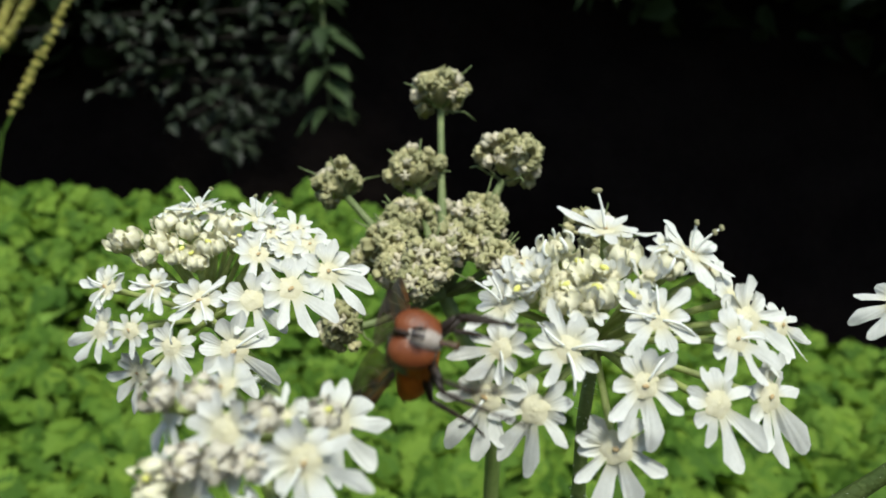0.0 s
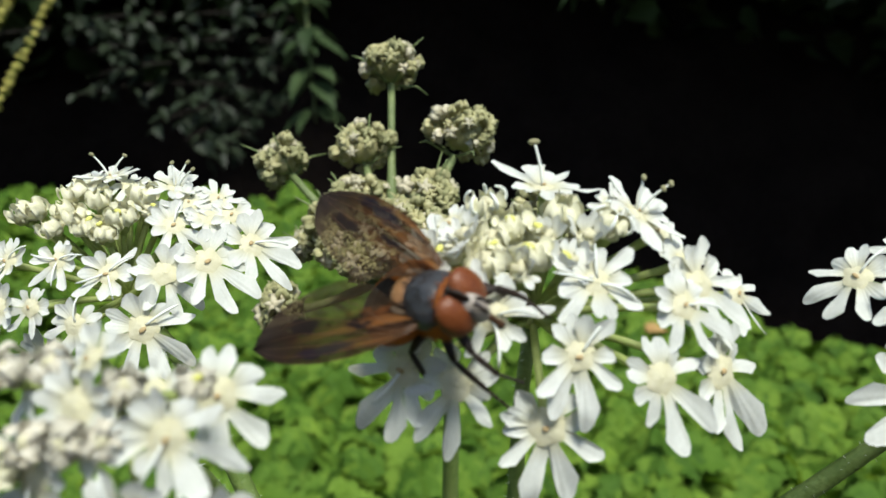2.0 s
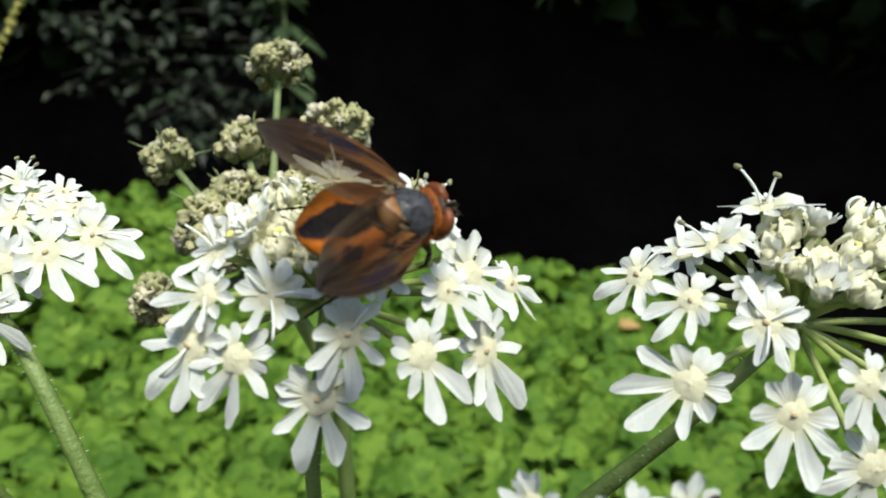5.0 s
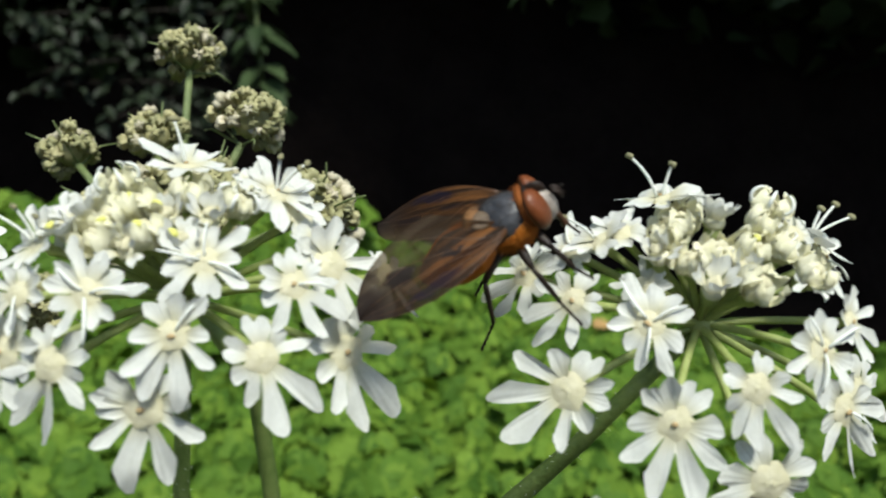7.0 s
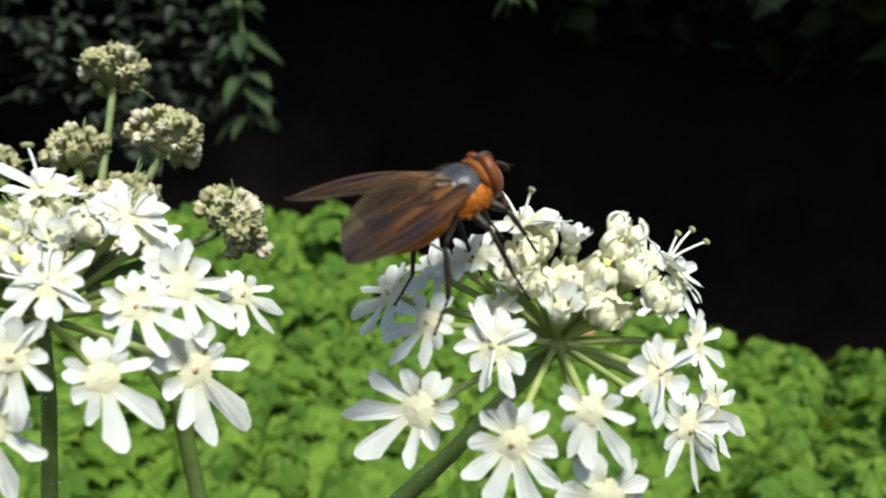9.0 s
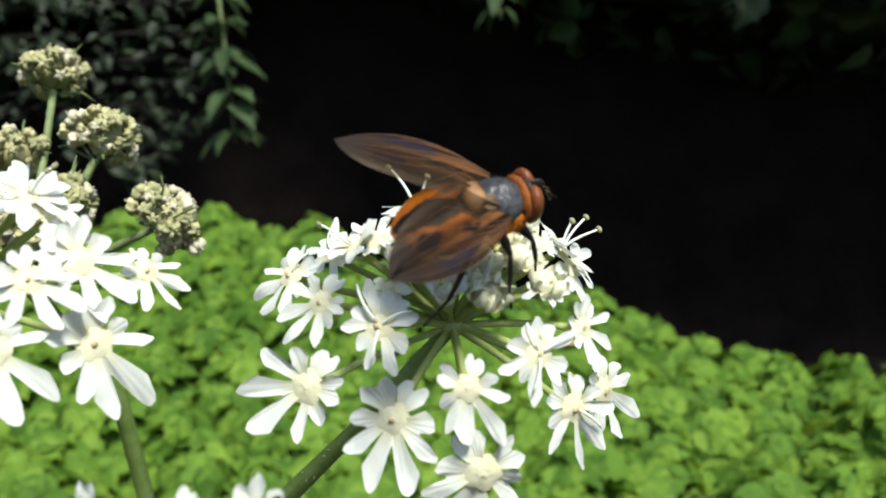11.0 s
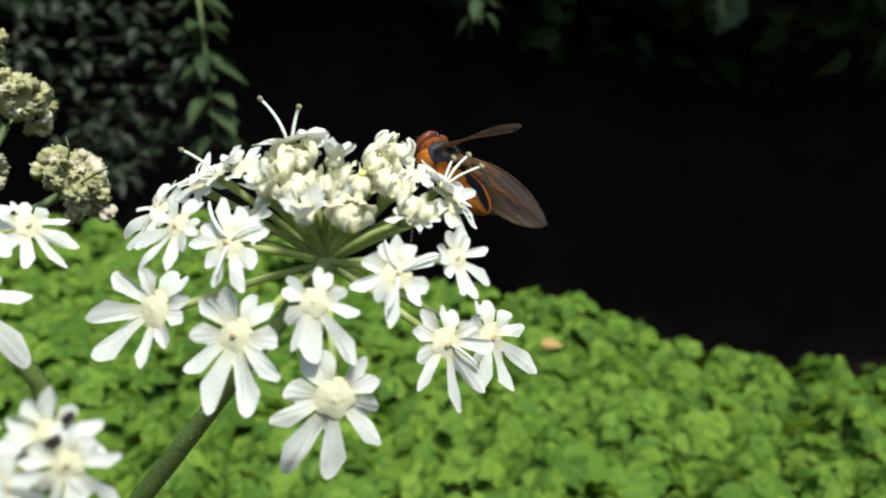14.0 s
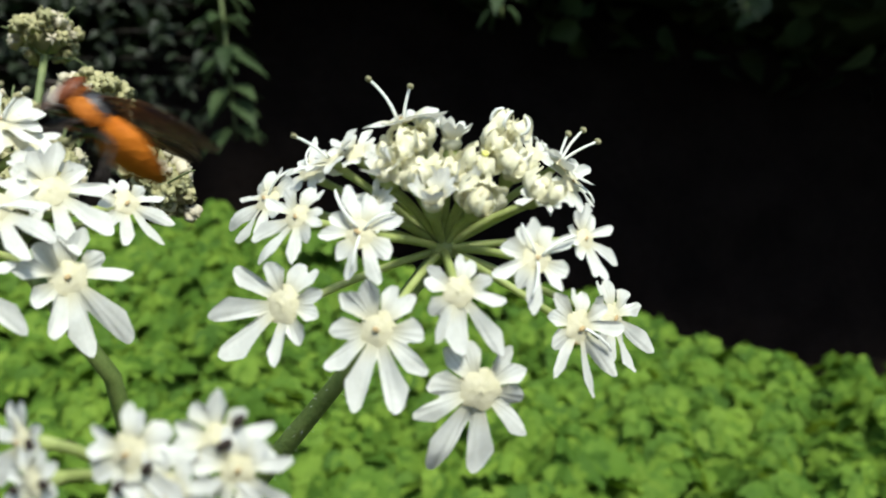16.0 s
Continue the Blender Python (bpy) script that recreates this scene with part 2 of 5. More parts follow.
    links.new(through_light.outputs["BSDF"], body.inputs[2])
    # clearer towards the hind edge, least over the dark patches
    glassy = calc("MULTIPLY", calc("SUBTRACT", -0.5, front), 0.5, True)
    glassy = calc("MULTIPLY", glassy, calc("MULTIPLY", calc("SUBTRACT", span, 0.7), 0.6, True))
    glassy = calc("MULTIPLY", glassy, calc("ADD", 0.45, noise_of(1100, 0.3, 1.0)))
    glassy = calc("ADD", calc("MULTIPLY", calc("SUBTRACT", 1.0, dark), 0.16), calc("MULTIPLY", glassy, calc("SUBTRACT", 1.0, calc("MULTIPLY", dark, 0.9))), True)
    glassy = calc("MULTIPLY", calc("MINIMUM", glassy, 0.48), calc("SUBTRACT", 1.0, calc("MULTIPLY", calc("SUBTRACT", span, 4.6), 0.35, True)))
    mix = nodes.new("ShaderNodeMixShader")
    links.new(glassy, mix.inputs["Fac"])
    links.new(body.outputs["Shader"], mix.inputs[1])
    links.new(clear.outputs["BSDF"], mix.inputs[2])
    links.new(mix.outputs["Shader"], output.inputs["Surface"])
    return m


ABDOMEN, WINGS = abdomen_material(), {side: wing_material(side) for side in (1, -1)}


# ---- mesh helpers ----
class Shape:
    """Collects vertices and faces for one mesh."""

    def __init__(self):
        self.verts, self.faces = [], []

    def add(self, verts, faces, m=None):
        base = len(self.verts)
        self.verts += [tuple(m @ Vector(v)) if m else tuple(v) for v in verts]
        self.faces += [tuple(i + base for i in f) for f in faces]
        return self

    def tube(self, points, radii, sides=8, cap=True):
        points = [Vector(p) for p in points]
        if not hasattr(radii, "__len__"):
            radii = [radii] * len(points)
        ref = Vector((0.31, 0.17, 0.93))
        verts, faces = [], []
        for i, p in enumerate(points):
            d = (points[min(i + 1, len(points) - 1)] - points[max(i - 1, 0)]).normalized()
            if abs(d.dot(ref)) > 0.97:
                ref = Vector((0.9, 0.3, 0.1))
            a = d.cross(ref).normalized()
            b = d.cross(a)
            ref = -b if abs(d.dot(b)) < 0.5 else ref
            for k in range(sides):
                t = 2 * math.pi * k / sides
                verts.append(p + (a * math.cos(t) + b * math.sin(t)) * radii[i])
        for i in range(len(points) - 1):
            for k in range(sides):
                faces.append((i * sides + k, i * sides + (k + 1) % sides, (i + 1) * sides + (k + 1) % sides, (i + 1) * sides + k))
        if cap:
            faces.append(tuple(reversed(range(sides))))
            faces.append(tuple(range((len(points) - 1) * sides, len(points) * sides)))
        return self.add(verts, faces)

    def ball(self, centre, size, rings=8, sides=12, warp=None, m=None):
        """An ellipsoid; warp(theta, phi) scales its radius."""
        sx, sy, sz = size if hasattr(size, "__len__") else (size,) * 3
        verts, faces = [], []
        for i in range(rings + 1):
            th = math.pi * i / rings
            for k in range(sides):
                ph = 2 * math.pi * k / sides
                w = warp(th, ph) if warp else 1
                verts.append((sx * w * math.sin(th) * math.cos(ph), sy * w * math.sin(th) * math.sin(ph), sz * w * math.cos(th)))
        for i in range(rings):
            for k in range(sides):
                a, b = i * sides + k, i * sides + (k + 1) % sides
                faces.append((a, a + sides, b + sides, b))
        place = Matrix.Translation(centre) @ m if m else Matrix.Translation(centre)
        return self.add(verts, faces, place)

    def mesh(self, name, mat):
        me = bpy.data.meshes.new(name)
        me.from_pydata(self.verts, [], self.faces)
        me.materials.append(mat)
        me.shade_smooth()
        me.update()
        return me


def part(name, data, parent, label="", m=None, mat=None):
    """Links a mesh, or a Shape with its material, as one object under a thing or a part."""
    ob = new(name, data.mesh(name, mat) if isinstance(data, Shape) else data)
    ob.parent = parent
    if m:
        ob.matrix_local = m
    return tagged(ob, label)


def thing(name, label, category, m=None, group="", kind="", data=None):
    ob = new(name, data)
    if m:
        ob.matrix_world = m
    return tagged(ob, label, category, group, kind)


def bezier(a, b, c, n=8):
    a, b, c = Vector(a), Vector(b), Vector(c)
    return [a * (1 - t) ** 2 + b * 2 * t * (1 - t) + c * t ** 2 for t in (i / (n - 1) for i in range(n))]


# ---- hogweed flower heads ----
def petal_shape(length, width, notch, curl, skew=0.0, seed=0, steps=12, cols=23):
    """One white petal along +Y: a narrow claw that widens into two rounded lobes with a cleft between them."""
    r = random.Random(seed)
    verts, faces = [], []
    bend, phase, part_at = r.uniform(-0.10, 0.10), r.uniform(0, 9), r.uniform(-0.08, 0.08)
    for i in range(steps + 1):
        t = i / steps
        half = 0.5 * width * (0.20 + 0.80 * min(1.0, t / 0.92) ** 1.15) * (1 + 0.05 * math.sin(3.2 * t + phase))
        for j in range(cols):
            q = 2 * j / (cols - 1) - 1
            q = math.copysign(abs(q) ** 1.1, q)
            u = abs(q - part_at * (1 - abs(q)))
            if u > 0.64:
                lobe = 0.55 + 0.45 * max(0.0, 1 - ((u - 0.64) / 0.37) ** 2.2) ** 0.5
            else:
                lobe = (1 - notch) + notch * max(0.0, 1 - ((0.64 - u) / 0.60) ** 2.1)
            reach = length * lobe * (1 + skew * q) * (1 + 0.07 * noise.noise((q * 2.2 + phase, phase, 0.5)) + 0.02 * noise.noise((q * 9 + phase, 0.3, phase)))
            y = reach * t
            x = q * half + bend * t * t * length * 0.5
            z = curl * length * t * t + 0.07 * length * q * q * min(1, t * 2) - 0.03 * length * math.exp(-(q / 0.2) ** 2) * t
            z += 0.16 * length * t * noise.noise((x * 1.7 + phase, y * 1.5, phase)) + 0.012 * length * math.sin(q * 19 + phase) * t
            verts.append((x, y, z))
    for i in range(steps):
        for j in range(cols - 1):
            a = i * cols + j
            faces.append((a, a + 1, a + cols + 1, a + cols))
    return Shape().add(verts, faces)


# petals of unit length: long cleft outer ones, lopsided side ones, short notched inner ones
OUTER_PETALS = [petal_shape(1.34, 1.22 + 0.12 * (k % 3), 0.60 + 0.06 * (k % 3), -0.06 + 0.07 * (k % 3), 0.05 * (k - 2), k).mesh("petal", PETAL) for k in range(6)]
SIDE_PETALS = [petal_shape(0.98, 0.96 + 0.10 * (k % 3), 0.38 + 0.08 * (k % 3), -0.06 + 0.10 * (k % 3), 0.28 + 0.05 * (k % 4), 20 + k).mesh("petal", PETAL) for k in range(7)]
INNER_PETALS = [petal_shape(0.84, 0.72 + 0.08 * (k % 3), 0.16 + 0.10 * (k % 2), 0.0 + 0.16 * (k % 3), 0.06 * (k - 2), 40 + k).mesh("petal", PETAL) for k in range(6)]


def centre_mesh(k):
    """The pale yellow cushion in the middle: a low, finely lumpy mound that runs out between the petals."""
    rings, sides = 9, 26
    verts, faces = [(0, 0, 0.12)], []
    for i in range(1, rings + 1):
        q = i / rings
        for n in range(sides):
            a = 2 * math.pi * n / sides
            reach = 0.37 * q * (1 + 0.10 * math.cos(5 * a + k) * q)
            x, y = reach * math.cos(a), reach * math.sin(a)
            z = 0.08 * (1 - q ** 1.6) - 0.01 * q + 0.022 * noise.noise((x * 12 + k, y * 12, k)) * (1 - q * q)
            verts.append((x, y, z))
    for n in range(sides):
        faces.append((0, 1 + n, 1 + (n + 1) % sides))
    for i in range(rings - 1):
        for n in range(sides):
            a, b = 1 + i * sides + n, 1 + i * sides + (n + 1) % sides
            faces.append((a, a + sides, b + sides, b))
    return Shape().add(verts, faces).mesh("floret", CENTRE)


CENTRES = [centre_mesh(k) for k in range(4)]
OVARY = Shape().ball((0, 0, -0.18), (0.17, 0.14, 0.24), 6, 10).mesh("ovary", PEDICEL)
SPECKS = [Shape().ball((0.03 * (-1) ** k, 0.02 * k, 0.115), (0.075 + 0.015 * k, 0.06, 0.025), 5, 9).mesh("speck", SPECK) for k in range(3)]
FLAT_STAMENS = [Shape().tube(bezier((0.1, 0, 0.06), (0.5, 0.1 * k, 0.32), (1.0, 0.12 * (k - 1), 0.12), 7), [0.035] * 6 + [0.02], 5).mesh("stamen", FILAMENT) for k in range(3)]


def bud_mesh(k, mat):
    """A closed floret: a small lumpy body under five petals that bow out, up and back in over the middle."""
    r = random.Random(300 + k)
    q = r.uniform(0, 6)

    def crumple(th, ph):
        d = (math.sin(th) * math.cos(ph), math.sin(th) * math.sin(ph), math.cos(th))
        return 1 + 0.12 * math.cos(5 * ph + q) * math.sin(th) + 0.4 * noise.noise((d[0] * 2.2 + k, d[1] * 2.2, d[2] * 2.2))
    s = Shape().ball((0, 0, 0.0), (0.60, 0.58, 0.48), 10, 18, crumple)
    for n in range(5):
        m = Matrix.Rotation(q + 2 * math.pi * n / 5 + r.uniform(-0.3, 0.3), 4, "Z")
        turn, bow, wide, e = r.uniform(2.5, 3.8), r.uniform(0.34, 0.46), r.uniform(0.62, 0.88), r.uniform(0, 9)
        rows, cols = 9, 7
        verts, faces = [], []
        for i in range(rows):
            t = i / (rows - 1)
            for j in range(cols):
                u = 2 * j / (cols - 1) - 1
                a = turn * t * (1 - 0.22 * math.exp(-(u / 0.3) ** 2)) * (1 - 0.12 * u * u)
                w = wide * (0.45 + 0.55 * math.sin(math.pi * (0.15 + 0.7 * t)))
                bump = 0.16 * noise.noise((u * 1.9 + e, t * 3, e)) + 0.07 * noise.noise((u * 5 + e, t * 7, 2))
                rad = bow + bump + 0.10 * u * u
                verts.append((u * w * 0.5, 0.34 + rad * math.sin(a), -0.18 + bow * 1.1 - (rad * 1.1) * math.cos(a) + 0.12 * u * u))
        for i in range(rows - 1):
            for j in range(cols - 1):
                a = i * cols + j
                faces.append((a, a + 1, a + cols + 1, a + cols))
        s.add([m @ Vector(v) for v in verts], faces)
    return s.mesh("bud", mat)


BUDS = [bud_mesh(k, CREAM) for k in range(7)]
TAN_BUDS = [bud_mesh(k + 9, TAN) for k in range(3)]
BUD_CENTRE = Shape().ball((0, 0, 0.40), (0.30, 0.28, 0.18), 6, 10, lambda th, ph: 1 + 0.2 * math.cos(3 * ph)).mesh("bud_centre", CENTRE)
BUD_BASE = Shape().ball((0, 0, -0.5), (0.36, 0.34, 0.42), 6, 10).mesh("bud_base", PEDICEL)
CURLED = [Shape().tube([Vector((math.cos(a) * x, math.sin(a) * x, z)) for x, z in ((0.5 + 0.55 * math.sin(0.34 * i) ** 0.8 - 0.028 * i, 0.15 + 0.42 * (1 - math.cos(0.34 * i))) for i in range(9))], [0.085] * 6 + [0.08, 0.07, 0.045], 7).mesh("stamen", FILAMENT) for a in (0.2, 1.45, 2.7, 3.95, 5.2)]


HALF_OPEN = Shape().ball((0, 0, -0.05), (0.42, 0.42, 0.34), 6, 12).mesh("bud", CREAM)


def facing(normal, outward):
    """A turn whose Z is the normal and whose Y leans towards outward."""
    z = Vector(normal).normalized()
    y = Vector(outward) - z * Vector(outward).dot(z)
    y = y.normalized() if y.length > 1e-6 else Vector((0, 0, -1)).cross(z).normalized()
    x = y.cross(z)
    return Matrix((x, y, z)).transposed().to_4x4()


def flower_head(hub, florets, buds, stem, label, seed, forward=0.55, tan=False, petals=1.0, nod=(0, 0, 0)):
    """A hogweed flower head. florets and buds: (x, y, z, radius, kind), in millimetres from the hub."""
    r = random.Random(seed)
    head = thing("hogweed_flower_head", label, "flower", pose(*hub), "hogweed flower heads")
    part("knot", Shape().ball((0, 0, 0), (0.9 * MM, 0.9 * MM, 0.7 * MM), 6, 10), head, "pale green branching point", mat=PEDICEL)
    part("stem", Shape().tube([Vector(p) for p in stem[0]], [v * MM for v in stem[1]], 12), head, "ribbed green stem", mat=STEM)
    hairs = Shape()
    for k in range(90):
        j = r.random() * (len(stem[0]) - 1.001)
        a, b = Vector(stem[0][int(j)]), Vector(stem[0][int(j) + 1])
        p = a.lerp(b, j % 1)
        side = (b - a).cross(Vector((r.uniform(-1, 1), r.uniform(-1, 1), r.uniform(-1, 1)))).normalized()
        rad = stem[1][int(j)] * MM
        hairs.tube([p + side * rad * 0.9, p + side * (rad + r.uniform(0.15, 0.4) * MM)], (0.022 * MM, 0.008 * MM), 3, False)
    tagged(part("stem_hair", hairs, head, mat=FILAMENT), kind="stuff")
    for x, y, z, size, kind in florets:
        p = Vector((x, y, z)) * MM
        radial = p.normalized()
        top = kind in "s"
        normal = radial * (1.0 if top else 0.5) + Vector((0, 0, 0.35 if top else 0.34)) + Vector((0, -forward * (0.7 if top else 1.15), 0)) + Vector(nod)
        outward = Vector((p.x * 0.7, p.y * 0.3, min(p.z, 0.0) * 1.0 - 0.0028))
        turn = facing(normal, outward) @ Matrix.Rotation(r.uniform(-0.35, 0.35), 4, "Z")
        # the outermost florets have the longest outer petal
        stretch = 1 + 0.20 * min(1.0, max(0.0, (p.length / MM - 4.0) / 5.0)) if kind == "o" else 1.0
        k = size * MM * petals
        place = Matrix.Translation(p) @ turn @ Matrix.Scale(k, 4)
        floret = part("floret", CENTRES[r.randrange(4)], head, m=place)
        scale_up = 1.06 if kind == "o" else 1.0
        plan = [(0, OUTER_PETALS, 1.0), (72, SIDE_PETALS, 1.0), (-72, SIDE_PETALS, 1.0), (144, INNER_PETALS, 1.0), (-144, INNER_PETALS, 1.0)]
        if kind in "sfm":
            plan = [(a, SIDE_PETALS if r.random() < 0.5 else INNER_PETALS, 1.3 if kind == "s" else 1.1) for a, _, _ in plan]
        for a, kinds, grow in plan:
            a += r.uniform(-10, 10)
            tilt = r.uniform(-0.05, 0.35) - (0.25 if kind == "s" else 0)
            m = Matrix.Rotation(radians(a), 4, "Z") @ Matrix.Rotation(-tilt * 0.5, 4, "X") @ Matrix.Translation((0, 0.15, 0.0)) @ Matrix.Scale(0.86 * grow * scale_up * r.uniform(0.86, 1.08), 4)
            if a < 30 and a > -30:
                m = m @ Matrix.Scale(stretch, 4, (0, 1, 0))
            # the longer lobe of a side petal lies next to the outer petal
            if a < -30 or (abs(a) <= 30 and r.random() < 0.5):
                m = m @ Matrix.Scale(-1, 4, (1, 0, 0))
            part("petal", kinds[r.randrange(len(kinds))], floret, m=m)
        part("ovary", OVARY, floret)
        if r.random() < 0.6:
            part("speck", SPECKS[r.randrange(3)], floret, "small tan middle")
        if kind == "s":
            back = place.inverted()
            for n in range(r.choice((1, 2, 2, 3))):
                lean = max(-1.0, min(1.0, p.x / (7 * MM)))
                side = (-1, 1, 0.2)[n] * r.uniform(0.3, 0.7) + 0.75 * lean
                tall = r.uniform(0.95, 1.35) - 0.35 * abs(lean)
                a, c, e = (back @ (p + Vector(v) * k) for v in ((side * 0.15, 0, 0.05), (side * 0.35, -0.1, tall * 0.55), (side, r.uniform(-0.3, 0.1), tall)))
                line = bezier(a, c, e, 8)
                part("stamen", Shape().tube(line, [0.050 - 0.002 * i for i in range(8)], 7), floret, mat=FILAMENT)
                part("anther", Shape().ball(e, (0.150, 0.105, 0.080), 6, 8, lambda th, ph: 1 + 0.2 * math.cos(2 * ph)), floret, "olive anther", mat=ANTHER)
        elif kind == "f":
            for n in range(3):
                part("stamen", FLAT_STAMENS[r.randrange(3)], floret, m=Matrix.Rotation(radians(n * 120 + r.uniform(-30, 30)), 4, "Z") @ Matrix.Scale(r.uniform(0.9, 1.25), 4))
        elif r.random() < 0.35:
            part("stamen", FLAT_STAMENS[r.randrange(3)], floret, m=Matrix.Rotation(r.uniform(0, 6), 4, "Z"))
        end = p - (place.to_3x3() @ Vector((0, 0, 0.36)))
        middle = p * 0.55 + Vector((0, 0, 0.0006)) - normal.normalized() * 0.0012
        part("pedicel", Shape().tube(bezier((0, 0, 0), middle, end, 8), [0.23 * MM] * 7 + [0.30 * MM], 7), head, mat=PEDICEL)
    for x, y, z, size, kind in buds:
        p = Vector((x, y, z)) * MM
        normal = p.normalized() + Vector((0, -0.25, 0.5))
        k = size * MM * (0.84 if kind == "k" else 1.0)
        place = Matrix.Translation(p) @ facing(normal, (r.uniform(-1, 1), r.uniform(-1, 1), 0)) @ Matrix.Rotation(r.uniform(0, 6), 4, "Z") @ Matrix.Scale(k, 4)
        opened = kind == "b" and r.random() < 0.3
        bud = part("bud", HALF_OPEN if opened else r.choice(TAN_BUDS if tan and r.random() < 0.85 else BUDS), head, m=place)
        if opened:
            for n in range(5):
                up = radians(r.uniform(15, 70))
                m = Matrix.Rotation(radians(72 * n + r.uniform(-12, 12)), 4, "Z") @ Matrix.Translation((0, 0.28, 0.05)) @ Matrix.Rotation(up, 4, "X") @ Matrix.Scale(r.uniform(0.85, 1.15), 4)
                part("petal", INNER_PETALS[r.randrange(6)], bud, m=m)
        part("bud_base", BUD_BASE, bud)
        part("bud_centre", BUD_CENTRE, bud, "yellowish middle")
        if kind == "k":
            for mesh in CURLED:
                part("stamen", mesh, bud)
        elif r.random() < 0.32:
            part("anther", Shape().ball((r.uniform(-0.4, 0.4), r.uniform(-0.4, 0.4), 0.62), (0.24, 0.16, 0.13), 6, 8), bud, "yellow anther", mat=POLLEN)
        end = p - (place.to_3x3() @ Vector((0, 0, 0.8)))
        part("pedicel", Shape().tube(bezier((0, 0, 0), p * 0.5 + Vector((0, 0, 0.0004)), end, 6), 0.22 * MM, 6), head, mat=PEDICEL)
    return head


# A: behind, B: middle, C: last one, D: close and low, F: low in front
A_OPEN = [
    (0.8, -5.5, 2.8, 2.4, "f"),
    (4.7, -5.5, 2.8, 2.7, "o"),
    (3.6, -7.0, -0.7, 3.3, "o"),
    (-1.0, -6.9, -0.5, 2.4, "o"),
    (7.4, -4.4, 3.5, 3.1, "o"),
    (10.0, -2.2, 4.4, 3.2, "o"),
    (4.7, -3.0, 5.9, 2.4, "o"),
    (6.9, -2.1, 6.4, 2.2, "o"),
    (-2.9, -4.7, 3.6, 2.1, "f"),
    (-6.9, -3.7, 3.4, 2.4, "f"),
    (-4.2, -6.3, 0.6, 2.1, "o"),
    (-6.8, -5.4, 0.4, 2.4, "o"),
    (-4.4, -4.6, -3.2, 2.5, "o"),
    (-0.7, -0.2, 9.2, 2.1, "s"),
    (4.2, -0.7, 8.4, 2.1, "s"),
    (7.3, -0.7, 7.6, 1.8, "m"),
    (-1.8, -0.4, 8.9, 1.8, "m"),
    (5.4, -1.5, 7.4, 2.0, "m"),
    (8.4, -1.3, 6.5, 2.1, "m"),
    (0.7, -0.6, 8.7, 1.8, "m"),
]
A_BUDS = [
    (-3.0, -1.3, 7.8, 1.2, "b"),
    (-1.0, -1.7, 7.4, 1.2, "b"),
    (2.1, -1.5, 7.7, 1.3, "b"),
    (-5.5, -1.8, 6.7, 1.2, "b"),
    (0.9, -2.7, 6.3, 1.4, "b"),
    (-1.3, -3.2, 5.7, 1.3, "b"),
    (-3.9, -3.0, 5.6, 1.2, "b"),
    (-6.5, -1.7, 6.5, 1.2, "b"),
    (-2.3, -2.7, 6.3, 1.1, "b"),
    (2.7, -2.4, 6.7, 1.1, "b"),
    (0.1, -3.6, 5.3, 1.2, "b"),
    (-3.3, -2.2, 6.7, 1.1, "b"),
]
B_OPEN = [
    (1.5, -7.5, -0.2, 2.2, "o"),
    (-0.0, -7.4, -3.8, 2.7, "o"),
    (5.5, -7.2, -1.4, 2.3, "o"),
    (9.4, -4.3, -1.9, 2.7, "o"),
    (-2.6, -6.8, 1.6, 2.2, "f"),
    (2.6, -5.6, 3.0, 2.2, "f"),
    (6.9, -5.8, 1.9, 2.1, "o"),
    (-4.4, -6.9, -1.8, 2.4, "o"),
    (-7.0, -5.7, -1.4, 2.5, "o"),
    (-6.2, -5.8, 1.4, 1.9, "o"),
    (-5.9, -3.9, 3.6, 1.9, "s"),
    (8.5, -3.1, 2.5, 2.4, "o"),
    (11.4, -0.6, 1.5, 2.0, "o"),
    (5.5, -1.4, 6.1, 2.0, "s"),
    (0.6, -0.3, 7.4, 2.2, "s"),
    (-4.6, -1.2, 5.5, 1.6, "m"),
    (6.6, -1.3, 5.0, 1.8, "m"),
    (4.3, -1.3, 6.4, 1.6, "m"),
    (-5.5, -2.1, 4.6, 1.6, "m"),
    (7.8, -2.4, 3.5, 1.7, "m"),
]
B_BUDS = [
    (-2.6, -1.5, 6.3, 1.5, "k"),
    (1.2, -2.2, 5.8, 1.4, "b"),
    (-1.2, -2.9, 5.3, 1.4, "b"),
    (3.7, -2.6, 5.4, 1.5, "k"),
    (-3.8, -3.2, 4.8, 1.4, "b"),
    (-4.5, -3.8, 4.1, 1.3, "b"),
    (-0.5, -4.3, 4.1, 1.5, "b"),
    (-2.4, -3.5, 4.7, 1.4, "b"),
    (0.3, -3.5, 4.8, 1.3, "b"),
    (-2.7, -4.6, 3.8, 1.4, "b"),
    (1.3, -4.8, 3.7, 1.4, "b"),
    (2.4, -3.5, 4.8, 1.3, "b"),
    (-1.2, -5.1, 3.4, 1.3, "b"),
]
